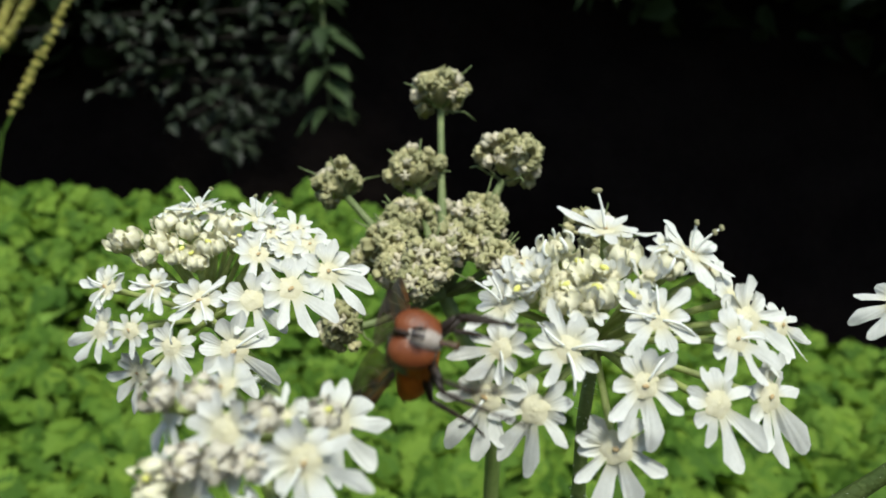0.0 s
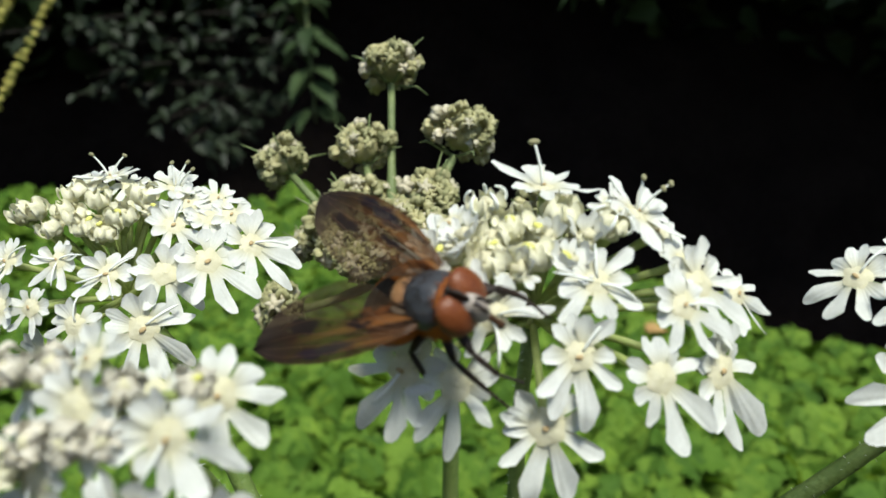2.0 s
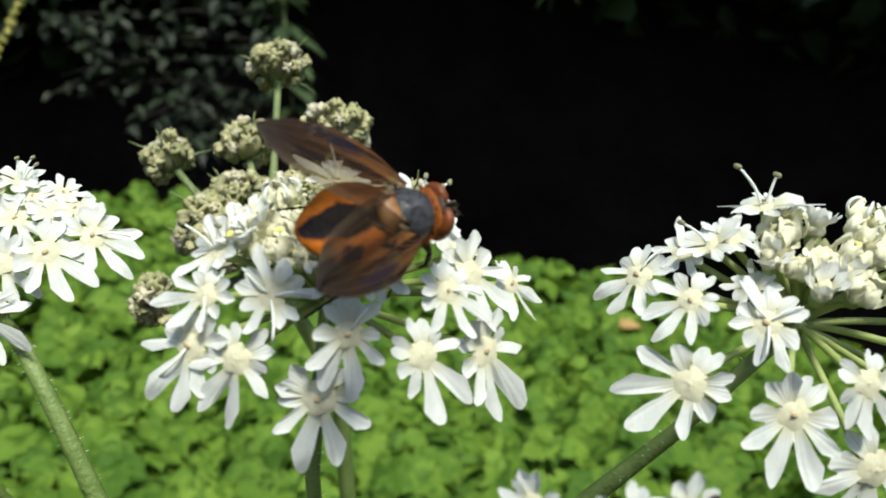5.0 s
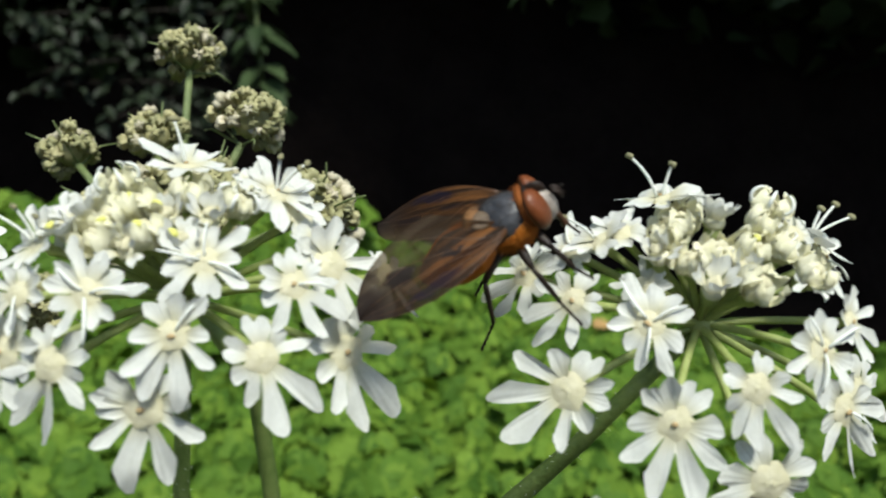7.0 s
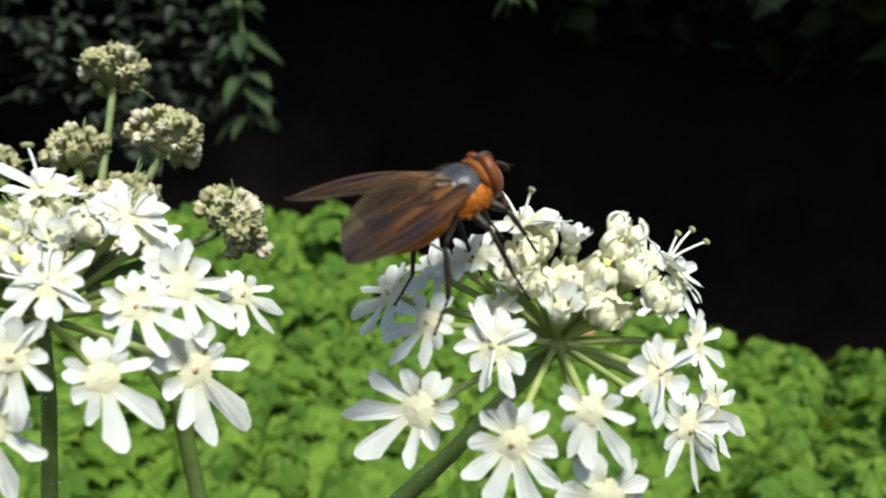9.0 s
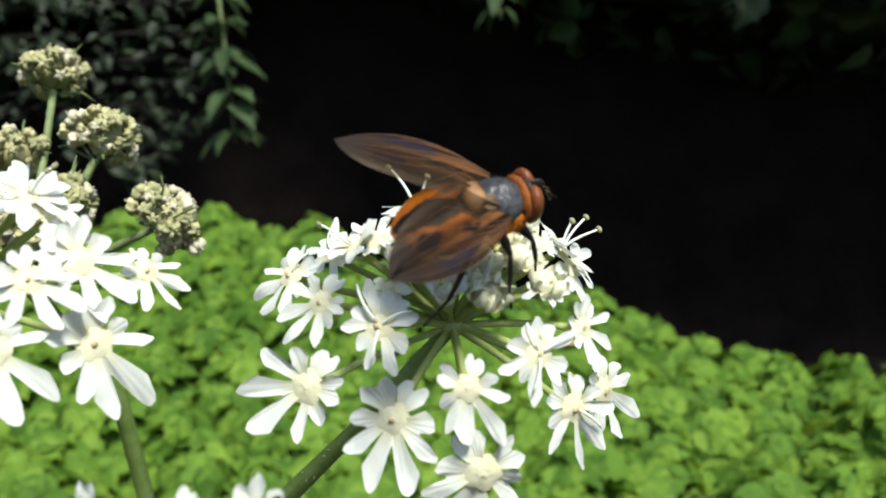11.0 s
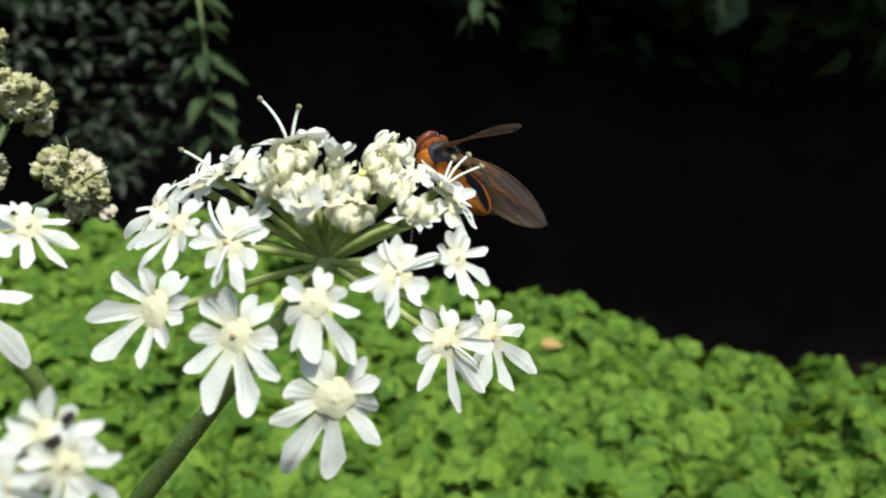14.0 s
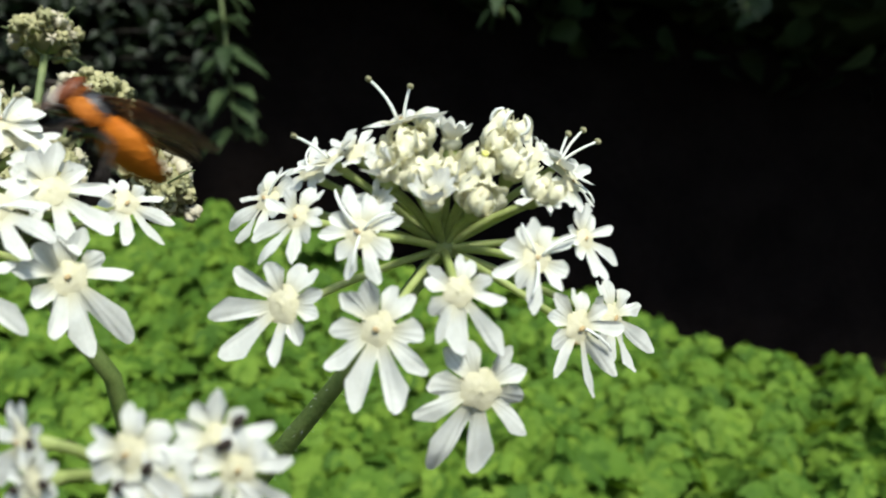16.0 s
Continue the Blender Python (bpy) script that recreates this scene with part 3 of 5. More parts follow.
C_OPEN = [
    (-8.7, -4.8, -2.1, 2.9, "o"),
    (-3.9, -7.4, -3.1, 2.6, "o"),
    (0.1, -7.5, -1.4, 2.2, "o"),
    (1.0, -7.3, -6.4, 3.0, "o"),
    (-4.6, -5.3, 1.5, 2.3, "f"),
    (4.3, -5.8, -0.1, 2.2, "f"),
    (7.1, -3.3, -4.3, 2.6, "o"),
    (10.1, 0.5, -4.6, 2.6, "o"),
    (7.7, -2.4, 0.5, 1.8, "o"),
    (-8.0, -2.7, 2.3, 2.1, "o"),
    (-10.0, 0.7, 3.2, 2.3, "o"),
    (-6.1, -0.8, 5.3, 2.0, "s"),
    (-2.1, 0.7, 7.4, 2.2, "s"),
    (7.1, 1.4, 4.7, 2.1, "s"),
    (-4.0, -2.0, 2.8, 1.6, "m"),
    (-7.5, 0.1, 4.7, 1.8, "m"),
    (-4.9, -0.8, 5.7, 1.7, "m"),
    (5.3, -0.6, 5.3, 1.6, "m"),
    (7.8, 0.8, 3.5, 1.9, "m"),
    (-1.1, 0.2, 6.9, 1.5, "m"),
    (5.3, -2.7, 3.0, 1.5, "m"),
]
C_BUDS = [
    (-3.2, -2.4, 4.5, 1.4, "b"),
    (-1.5, -0.9, 5.9, 1.5, "b"),
    (0.6, -0.5, 6.1, 1.5, "b"),
    (0.2, -2.4, 4.4, 1.4, "b"),
    (2.0, -2.1, 4.5, 1.4, "b"),
    (3.9, -1.8, 4.5, 1.4, "b"),
    (-0.8, -4.0, 2.9, 1.5, "b"),
    (1.6, -4.0, 2.8, 1.5, "b"),
    (5.2, -2.6, 3.2, 1.4, "b"),
    (-1.6, -2.8, 4.1, 1.3, "b"),
    (4.0, 0.2, 6.5, 1.6, "k"),
    (-2.4, -1.4, 5.4, 1.3, "b"),
    (3.2, -0.9, 5.6, 1.3, "b"),
    (0.9, -3.2, 3.6, 1.3, "b"),
]
D_OPEN = [
    (0.1, -3.6, 1.7, 1.9, "o"),
    (3.4, -4.3, 0.8, 1.9, "o"),
    (2.2, -4.9, -2.0, 2.1, "o"),
    (4.9, -4.1, -2.8, 2.1, "o"),
    (4.1, -0.2, 0.9, 2.1, "o"),
    (-3.3, -0.3, 1.4, 1.7, "o"),
    (-1.7, -3.6, -1.1, 1.9, "o"),
    (1.7, -0.2, 1.1, 1.3, "m"),
    (-0.9, -0.0, 2.4, 1.5, "m"),
]
D_BUDS = [
    (-1.2, -2.3, 2.7, 1.0, "b"),
    (-1.4, -4.0, 0.5, 1.0, "b"),
    (1.6, -3.1, 2.1, 1.0, "b"),
    (-3.1, -1.7, 2.4, 1.0, "b"),
    (-0.0, -4.4, 0.6, 1.0, "b"),
    (-2.7, -3.6, -0.5, 1.1, "b"),
    (1.3, -4.5, 0.7, 0.9, "b"),
    (3.9, -2.8, 2.1, 0.9, "b"),
]
F_OPEN = [
    (-2.7, -3.5, 3.7, 1.8, "o"),
    (1.4, -4.8, 3.6, 2.1, "o"),
    (4.3, -4.1, 3.5, 2.0, "o"),
    (-2.0, -4.6, 2.6, 1.7, "o"),
    (5.0, -4.4, 2.5, 1.8, "o"),
    (2.8, -5.5, 2.3, 1.9, "o"),
]
F_BUDS = []
A_HUB, B_HUB, C_HUB, D_HUB, F_HUB = (-0.01806, 0.06550, 0.88440), (0.01096, 0.05039, 0.88628), (0.04070, 0.05018, 0.88433), (-0.00751, 0.03718, 0.88538), (0.02573, 0.03923, 0.87566)
JOINT = Vector((0.014, 0.066, 0.815))


def stem_line(hub, *through_points):
    """Stem from the hub through the given places to the joint of all stems, in the hub's space."""
    hub = Vector(hub)
    return [p - hub for p in (hub, *(Vector(q) for q in through_points), JOINT)]


flower_head(A_HUB, A_OPEN, A_BUDS, (stem_line(A_HUB, (-0.0123, 0.0601, 0.8808), (-0.0099, 0.0593, 0.8760), (-0.0071, 0.0584, 0.8700)), (0.5, 0.62, 0.66, 0.7, 0.85)),
            "white hogweed flower head with cream buds on green stem", 3, petals=0.84)
head_b = flower_head(B_HUB, B_OPEN, B_BUDS, (stem_line(B_HUB, (0.01051, 0.05200, 0.88070), (0.01019, 0.05200, 0.87411)), (0.42, 0.45, 0.5, 0.8)),
                     "white hogweed flower head with curled cream buds", 5, petals=0.94)
head_c = flower_head(C_HUB, C_OPEN, C_BUDS, (stem_line(C_HUB, (0.03434, 0.05300, 0.87628), (0.02965, 0.05600, 0.87043), (0.0208, 0.0607, 0.8593)), (0.5, 0.55, 0.7, 0.75, 0.9)),
                     "domed white hogweed flower head on slanting green stem", 11, petals=0.95)
head_d = flower_head(D_HUB, D_OPEN, D_BUDS, (stem_line(D_HUB, (-0.0099, 0.0560, 0.8743), (-0.0066, 0.0600, 0.8665)), (0.35, 0.5, 0.6, 0.8)),
                     "low white hogweed flower head with faded tan buds", 17, tan=True, nod=(-0.25, 0.1, -0.3))
head_f = flower_head(F_HUB, F_OPEN, F_BUDS, (stem_line(F_HUB, (0.0215, 0.050, 0.858)), (0.4, 0.5, 0.7)),
                     "low white hogweed flower head with broad outer petals", 23, petals=0.92, nod=(-0.45, 0.25, -0.45))

# small dark specks set on the petals of the low front head
r_dark = random.Random(9)
for floret in [c for c in head_f.children if c.name.startswith("floret")]:
    for n in range(r_dark.choice((1, 1, 2))):
        a = r_dark.uniform(0, 6.28)
        part("anther", Shape().ball((0.62 * math.cos(a), 0.62 * math.sin(a), 0.12), (0.17, 0.11, 0.09), 6, 9), floret, "small dark speck on the petals", mat=BLACK)

# the stalk that carries the heads, down to the ground
stalk = thing("hogweed_stalk", "tall ribbed green hogweed stalk rising from the ground", "plant stalk", pose(0.030, 0.085, 0.0))
part("stem", Shape().tube(bezier((0, 0, 0), (0.004, 0.004, 0.45), (JOINT.x - 0.030, JOINT.y - 0.085, JOINT.z + 0.002), 14), [0.0045 - 0.0002 * i for i in range(14)], 14), stalk, mat=STEM)
part("node", Shape().ball((0.0015, 0.0, 0.40), (0.006, 0.006, 0.009), 8, 12), stalk, "swollen stem node", mat=STEM)

# ---- green bud umbel behind ----
CLUSTERS = [
    (0.9, 98.2, 904.8, 3.2),
    (8.8, 89.1, 897.2, 3.5),
    (-11.0, 93.0, 894.1, 2.8),
    (-2.1, 93.4, 895.6, 3.0),
    (5.2, 86.0, 890.7, 3.0),
    (-3.2, 90.0, 890.5, 2.5),
    (0.3, 92.0, 889.3, 2.6),
    (-4.4, 84.0, 888.7, 2.5),
    (-0.2, 80.0, 887.2, 2.5),
    (3.0, 82.0, 888.7, 2.5),
    (-7.8, 88.0, 885.6, 1.5),
    (-9.0, 80.0, 880.3, 2.3),
    (6.6, 80.0, 887.5, 1.9),
    (-1.3, 78.0, 885.2, 1.9),
    (-3.7, 82.0, 886.3, 2.1),
    (16.9, 80.7, 889.1, 3.1),
]


def knob(k):
    """One unopened floret: a crumpled five-ribbed knob with a sunken top and a short foot."""
    r = random.Random(500 + k)
    q = r.uniform(0, 6)

    def five(th, ph):
        d = (math.sin(th) * math.cos(ph), math.sin(th) * math.sin(ph), math.cos(th))
        return 1 + 0.60 * math.cos(5 * ph + q) * math.sin(th) ** 2 - 0.45 * math.exp(-(th / 0.45) ** 2) + 0.35 * noise.noise((d[0] * 2 + k, d[1] * 2, d[2] * 2))
    s = Shape().ball((0, 0, 0), (1, 1, 0.8 + 0.15 * r.random()), 8, 15, five)
    for n in range(2):
        a = r.uniform(0, 6.28)
        s.tube([(0.3 * math.cos(a), 0.3 * math.sin(a), 0.5), (0.6 * math.cos(a), 0.6 * math.sin(a), r.uniform(0.9, 1.25))], (0.16, 0.10), 5)
    return s.tube([(0, 0, -0.5), (0, 0, -1.8)], (0.4, 0.25), 6).mesh("bud", SEED if k > 1 else SEED_PALE)


KNOBS = [knob(k) for k in range(9)]


def bud_umbel():
    r = random.Random(31)
    base = Vector((0.00128, 0.08500, 0.88271))
    ob = thing("budding_umbel", "grey-green hogweed umbel of tight unopened buds", "flower", pose(*base))
    part("stem", Shape().tube([Vector((0, 0, 0)), Vector((0.00768, 0.09200, 0.86772)) - base, Vector((0.00776, 0.10000, 0.85205)) - base, Vector((0.016, 0.112, 0.70)) - base, Vector((0.020, 0.115, 0.0)) - base],
                              (0.8 * MM, 0.95 * MM, 1.05 * MM, 2.5 * MM, 3.5 * MM), 12), ob, "green main stalk", mat=STEM)
    for x, y, z, size in CLUSTERS:
        c = Vector((x, y, z)) * MM - base
        axis = (c + Vector((0, 0, 0.004))).normalized()
        foot = c - axis * size * MM * 0.75
        part("ray", Shape().tube(bezier((0, 0, 0), c * 0.5 + Vector((0, 0, -0.001)), foot, 8), [0.55 * MM] * 4 + [0.42 * MM] * 4, 8), ob, mat=SEED_STEM)
        cluster = part("bud_head", Shape().ball(c, size * MM * 0.56, 8, 10), ob, "tight cluster of knobbly buds", mat=SEED)
        count = int(14 + size * 10)
        for k in range(count):
            # golden-angle spread over the upper dome
            h = 1 - 1.55 * (k + 0.5) / count
            a = k * 2.39996 + r.uniform(-0.3, 0.3)
            d = Vector((math.sqrt(max(0, 1 - h * h)) * math.cos(a), math.sqrt(max(0, 1 - h * h)) * math.sin(a), h))
            d = (facing(axis, (0.3, 0.2, 1)) @ d).normalized()
            lump = 1 + 0.38 * noise.noise((d.x * 2 + x, d.y * 2 + y, d.z * 2 + z))
            p = c + (d - axis * max(0.0, d.dot(axis)) * 0.22) * size * MM * lump * r.uniform(0.72, 1.08)
            m = Matrix.Translation(p) @ facing(d, (0.2, 0.5, 0.1)) @ Matrix.Rotation(r.uniform(0, 6), 4, "Z") @ Matrix.Scale(r.uniform(0.42, 0.80) * MM, 4)
            part("bud", KNOBS[r.randrange(9)], cluster, m=m)
        spikes = Shape()
        for k in range(3):
            d = Vector((r.uniform(-1, 1), r.uniform(-0.6, 0.3), r.uniform(-0.4, 0.9))).normalized()
            spikes.tube([foot + d * 0.3 * MM, c + d * size * MM * 1.15, c + d * size * MM * r.uniform(1.3, 1.85)], (0.13 * MM, 0.11 * MM, 0.05 * MM), 5)
        part("bract", spikes, cluster, "thin pointed bracts", mat=SEED_STEM)
    return ob


bud_umbel()


# ---- the fly ----
def eye_shape(side):
    """Half-dome eye: flat behind, bulging forwards and outwards."""
    def dome(th, ph):
        ahead = math.sin(th) * math.cos(ph)
        return 1 - (0.5 * ahead * ahead if ahead < 0 else 0.0)
    return Shape().ball((1.84 * MM, side * 0.62 * MM, 0.04 * MM), (0.60 * MM, 0.93 * MM, 1.24 * MM), 20, 24, dome, Matrix.Rotation(radians(-6 * side), 4, "X") @ Matrix.Rotation(radians(10 * side), 4, "Z"))


def fly_thing():
    """Body along +X, back up (+Z), in metres; the origin lies in the middle of the thorax."""
    fly = thing("fly", "broad-winged tachinid fly, orange abdomen with black stripe, red-brown eyes", "fly")
    r = random.Random(5)
    part("thorax", Shape().ball((0, 0, 0), (1.62 * MM, 1.55 * MM, 1.32 * MM), 14, 20, lambda th, ph: 1 + 0.04 * math.cos(2 * ph)), fly, "grey-black dusted thorax", mat=THORAX)
    part("scutellum", Shape().ball((-1.28 * MM, 0, 0.86 * MM), (0.66 * MM, 1.00 * MM, 0.44 * MM), 12, 18), fly, "tan scutellum", mat=SCALE_BROWN)
    abdomen = Shape()
    rings, sides = 22, 24
    verts, faces = [], []
    for i in range(rings + 1):
        t = i / rings
        x = -0.8 - 5.0 * t
        w = 2.30 * math.sin(math.pi * min(1, 0.12 + 0.88 * t) ** 0.85) ** 0.62 if 0 < t < 1 else (0.9 if t == 0 else 0.02)
        groove = 1 - 0.03 * math.exp(-((t * 4.5 % 1 - 0.5) / 0.12) ** 2)
        for k in range(sides):
            a = 2 * math.pi * k / sides
            up = math.sin(a)
            verts.append((x * MM, w * groove * math.cos(a) * MM, (w * groove * up * (0.37 if up > 0 else 0.60) - 0.28 * min(1.0, t * 5) - 0.38 * t * t) * MM))
    for i in range(rings):
        for k in range(sides):
            a, b = i * sides + k, i * sides + (k + 1) % sides
            faces.append((a, b, b + sides, a + sides))
    faces.append(tuple(range(rings * sides, (rings + 1) * sides)))
    belly = part("abdomen", abdomen.add(verts, faces), fly, "flat oval orange abdomen with black stripe", mat=ABDOMEN)
    tail_bristles = Shape()
    for k in range(60):
        a = r.uniform(-1.3, 1.3)
        t = r.uniform(0.35, 0.98)
        x = -0.8 - 5.0 * t
        w = 2.15 * math.sin(math.pi * (0.12 + 0.88 * t) ** 0.85) ** 0.62 if t < 0.98 else 0.3
        side = 1 if k % 2 else -1
        p = Vector((x, side * w * 0.97, -0.28 - 0.38 * t * t))
        tail_bristles.tube([p * MM, (p + Vector((-0.35, side * 0.3, 0.12 * a))) * MM], (0.02 * MM, 0.006 * MM), 3, False)
    tagged(part("bristle", tail_bristles, belly, mat=BLACK), kind="stuff")
    # orange fur on the sides of the thorax and behind the head
    for side in (-1, 1):
        fur = Shape().ball((0.30 * MM, side * 1.10 * MM, -0.50 * MM), (1.25 * MM, 0.42 * MM, 0.74 * MM), 10, 12)
        for k in range(160):
            d = Vector((r.uniform(-1, 1), side * r.uniform(0.3, 1), r.uniform(-1, 0.8))).normalized()
            p = Vector((0.30, side * 1.10, -0.50)) + Vector((d.x * 1.23, d.y * 0.41, d.z * 0.72))
            fur.tube([p * MM, (p + d * r.uniform(0.10, 0.26) + Vector((-0.14, 0, -0.06))) * MM], (0.02 * MM, 0.006 * MM), 3, False)
        part("side_fur", fur, fly, "orange furry flank", mat=FUR)
    collar = Shape().ball((1.40 * MM, 0, 0.02 * MM), (0.46 * MM, 1.40 * MM, 1.16 * MM), 10, 20)
    for k in range(150):
        a = r.uniform(0, 6.28)
        p = Vector((1.40 + r.uniform(-0.2, 0.2), 1.30 * math.cos(a), 1.08 * math.sin(a)))
        collar.tube([p * MM, (p + Vector((r.uniform(-0.25, 0.1), 0.2 * math.cos(a), 0.2 * math.sin(a)))) * MM], (0.022 * MM, 0.006 * MM), 3, False)
    part("collar", collar, fly, "rusty orange collar behind the head", mat=COLLAR)
    bristles = Shape()
    for k in range(150):
        d = Vector((r.uniform(-0.8, 0.7), r.uniform(-0.8, 0.8), r.uniform(0.3, 1))).normalized()
        p = Vector((d.x * 1.65, d.y * 1.42, d.z * 1.32))
        bristles.tube([p * MM, (p + d * 0.25 + Vector((-0.3, 0, 0))) * MM], (0.018 * MM, 0.005 * MM), 3, False)
    tagged(part("bristle", bristles, fly, mat=BLACK), kind="stuff")
    head = part("head", Shape().ball((1.76 * MM, 0, 0.02 * MM), (0.42 * MM, 1.46 * MM, 1.14 * MM), 14, 24), fly, "short wide head", mat=BLACK)
    for side in (-1, 1):
        part("eye", eye_shape(side), head, "large red-brown eye", mat=EYE)
    part("face", Shape().ball((2.02 * MM, 0, -0.34 * MM), (0.80 * MM, 0.62 * MM, 1.06 * MM), 16, 22), head, "silvery pale face", mat=FACE)
    part("forehead", Shape().ball((2.12 * MM, 0, 0.70 * MM), (0.62 * MM, 0.20 * MM, 0.58 * MM), 10, 14), head, "dark stripe between the eyes", mat=BLACK)
    for side in (-1, 1):
        s = Shape().tube(bezier((2.85 * MM, side * 0.16 * MM, 0.30 * MM), (3.25 * MM, side * 0.2 * MM, 0.15 * MM), (3.20 * MM, side * 0.22 * MM, -0.35 * MM), 6), (0.08 * MM, 0.10 * MM, 0.12 * MM, 0.12 * MM, 0.11 * MM, 0.06 * MM), 7)
        s.tube(bezier((3.12 * MM, side * 0.2 * MM, 0.1 * MM), (3.30 * MM, side * 0.26 * MM, 0.05 * MM), (3.5 * MM, side * 0.34 * MM, -0.1 * MM), 5), 0.02 * MM, 5)
        part("antenna", s, head, mat=BLACK)
    part("proboscis", Shape().tube(bezier((2.35 * MM, 0, -1.1 * MM), (2.55 * MM, 0, -1.6 * MM), (2.45 * MM, 0, -2.1 * MM), 6), (0.20 * MM, 0.18 * MM, 0.16 * MM, 0.15 * MM, 0.2 * MM, 0.24 * MM), 8), head, "dark brown proboscis", mat=VEIN)

    # wings: span along +X from the hinge, leading edge outwards
    wings = []
    for side in (1, -1):
        cols, rows = 30, 12
        verts, faces = [], []
        for i in range(cols + 1):
            t = i / cols
            lead = 0.25 + 1.15 * math.sin(math.pi * min(1, t * 0.92 + 0.04)) ** 0.9 - 0.35 * t
            trail = -(0.70 + 2.00 * math.sin(math.pi * min(1, t * 0.68 + 0.23)) ** 0.9) * min(1.0, 0.12 + t * 2.8)
            if t > 0.78:
                k = math.sqrt(max(0.0, 1 - ((t - 0.78) / 0.22) ** 2.2))
                mid = -0.3
                lead, trail = mid + (lead - mid) * max(k, 0.04), mid + (trail - mid) * max(k, 0.04)
            for j in range(rows + 1):
                q = j / rows
                y = lead + (trail - lead) * q
                z = 0.07 * math.sin(q * 15) * (1 - t * 0.4) + 0.30 * math.sin(math.pi * t) * (1 - q) - 0.25 * t * t + 0.10 * math.sin(4 * t + 6 * q)
                verts.append((8.5 * t * MM, -side * y * MM, z * MM))
        for i in range(cols):
            for j in range(rows):
                a = i * (rows + 1) + j
                f = (a, a + rows + 1, a + rows + 2, a + 1)
                faces.append(f if side < 0 else tuple(reversed(f)))
        wing = part("wing", Shape().add(verts, faces), fly, "smoky brown wing with amber veins", mat=WINGS[side])
        grid = [Vector(v) for v in verts]
        for q0, q1, t1 in ((0, 0, 1.0), (0.10, 0.12, 0.95), (0.2, 0.28, 0.98), (0.28, 0.45, 0.93), (0.38, 0.62, 0.82), (0.5, 0.8, 0.62)):
            pts = []
            for n in range(12):
                t = t1 * n / 11
                q = q0 * 0.4 + (q1 - q0 * 0.4) * min(1, n / 8)
                i, j = t * cols, q * rows
                a = grid[int(min(i, cols - 1)) * (rows + 1) + int(min(j, rows - 1))]
                b = grid[int(min(i, cols - 1) + 1) * (rows + 1) + int(min(j, rows - 1))]
                c = grid[int(min(i, cols - 1)) * (rows + 1) + int(min(j, rows - 1)) + 1]
                pts.append(a + (b - a) * (i - int(min(i, cols - 1))) + (c - a) * (j - int(min(j, rows - 1))))
            part("vein", Shape().tube(pts, [0.030 * MM * (1 - 0.06 * n) for n in range(12)], 6), wing, mat=VEIN)
        part("wing_scale", Shape().ball((0.70 * MM, side * 0.85 * MM, -0.10 * MM), (0.56 * MM, 0.48 * MM, 0.07 * MM), 8, 14, lambda th, ph: 1 + 0.08 * math.cos(3 * ph)), wing, "dusky scale at the wing root", mat=DUSKY)
        wings.append(wing)

    # legs: hip, knee, ankle, toe in the fly's space (millimetres, left side)
    legs = []
    for hip, knee, ankle, toe in (((1.0, 0.7, -1.0), (1.7, 1.7, -1.7), (2.1, 2.0, -3.3), (2.5, 1.8, -4.6)),
                                  ((0.0, 0.8, -1.1), (0.3, 2.0, -2.1), (0.5, 2.4, -4.6), (0.8, 2.7, -6.4)),
                                  ((-0.8, 0.7, -1.0), (-2.3, 1.9, -1.7), (-3.3, 2.3, -4.2), (-4.8, 2.6, -5.4))):
        for side in (1, -1):
            h, k, a, t = (Vector((p[0], p[1] * side, p[2])) * MM for p in (hip, knee, ankle, toe))
            leg = part("leg", Shape().ball((0, 0, 0), 0.30 * MM, 6, 8), fly, m=Matrix.Translation(h), mat=BLACK)
            k, a, t = k - h, a - h, t - h
            part("femur", Shape().tube(bezier((0, 0, 0), k * 0.5 + Vector((0, 0, 0.12 * MM)), k, 7), (0.18 * MM, 0.24 * MM, 0.27 * MM, 0.27 * MM, 0.24 * MM, 0.19 * MM, 0.14 * MM), 9), leg, mat=BLACK)
            tibia = Shape().tube(bezier(k, (k + a) * 0.5 + Vector((0.05 * MM, 0.06 * side * MM, 0)), a, 6), (0.13 * MM, 0.15 * MM, 0.16 * MM, 0.15 * MM, 0.13 * MM, 0.11 * MM), 8)
            fine_hair = Shape()
            for n in range(14):
                p = k.lerp(a, r.random())
                d = Vector((r.uniform(-1, 1), r.uniform(-1, 1), r.uniform(-1, 1))).normalized()
                fine_hair.tube([p, p + (d * 0.42 + (a - k).normalized() * 0.25) * MM], (0.022 * MM, 0.006 * MM), 3, False)
            tagged(part("bristle", fine_hair, leg, mat=BLACK), kind="stuff")
            part("tibia", tibia, leg, mat=BLACK)
            tarsus = Shape()
            for n in range(5):
                p, q = a.lerp(t, n / 5), a.lerp(t, (n + 1) / 5)
                sag = Vector((0, 0, -0.08 * MM * (n > 1)))
                tarsus.tube([p, (p + q) / 2, q + sag * 0.5], (0.06 * MM, 0.08 * MM, 0.085 * MM), 7)
            part("tarsus", tarsus, leg, mat=BLACK)
            legs.append((leg, h))
    return fly, wings, legs


fly, wings, legs = fly_thing()


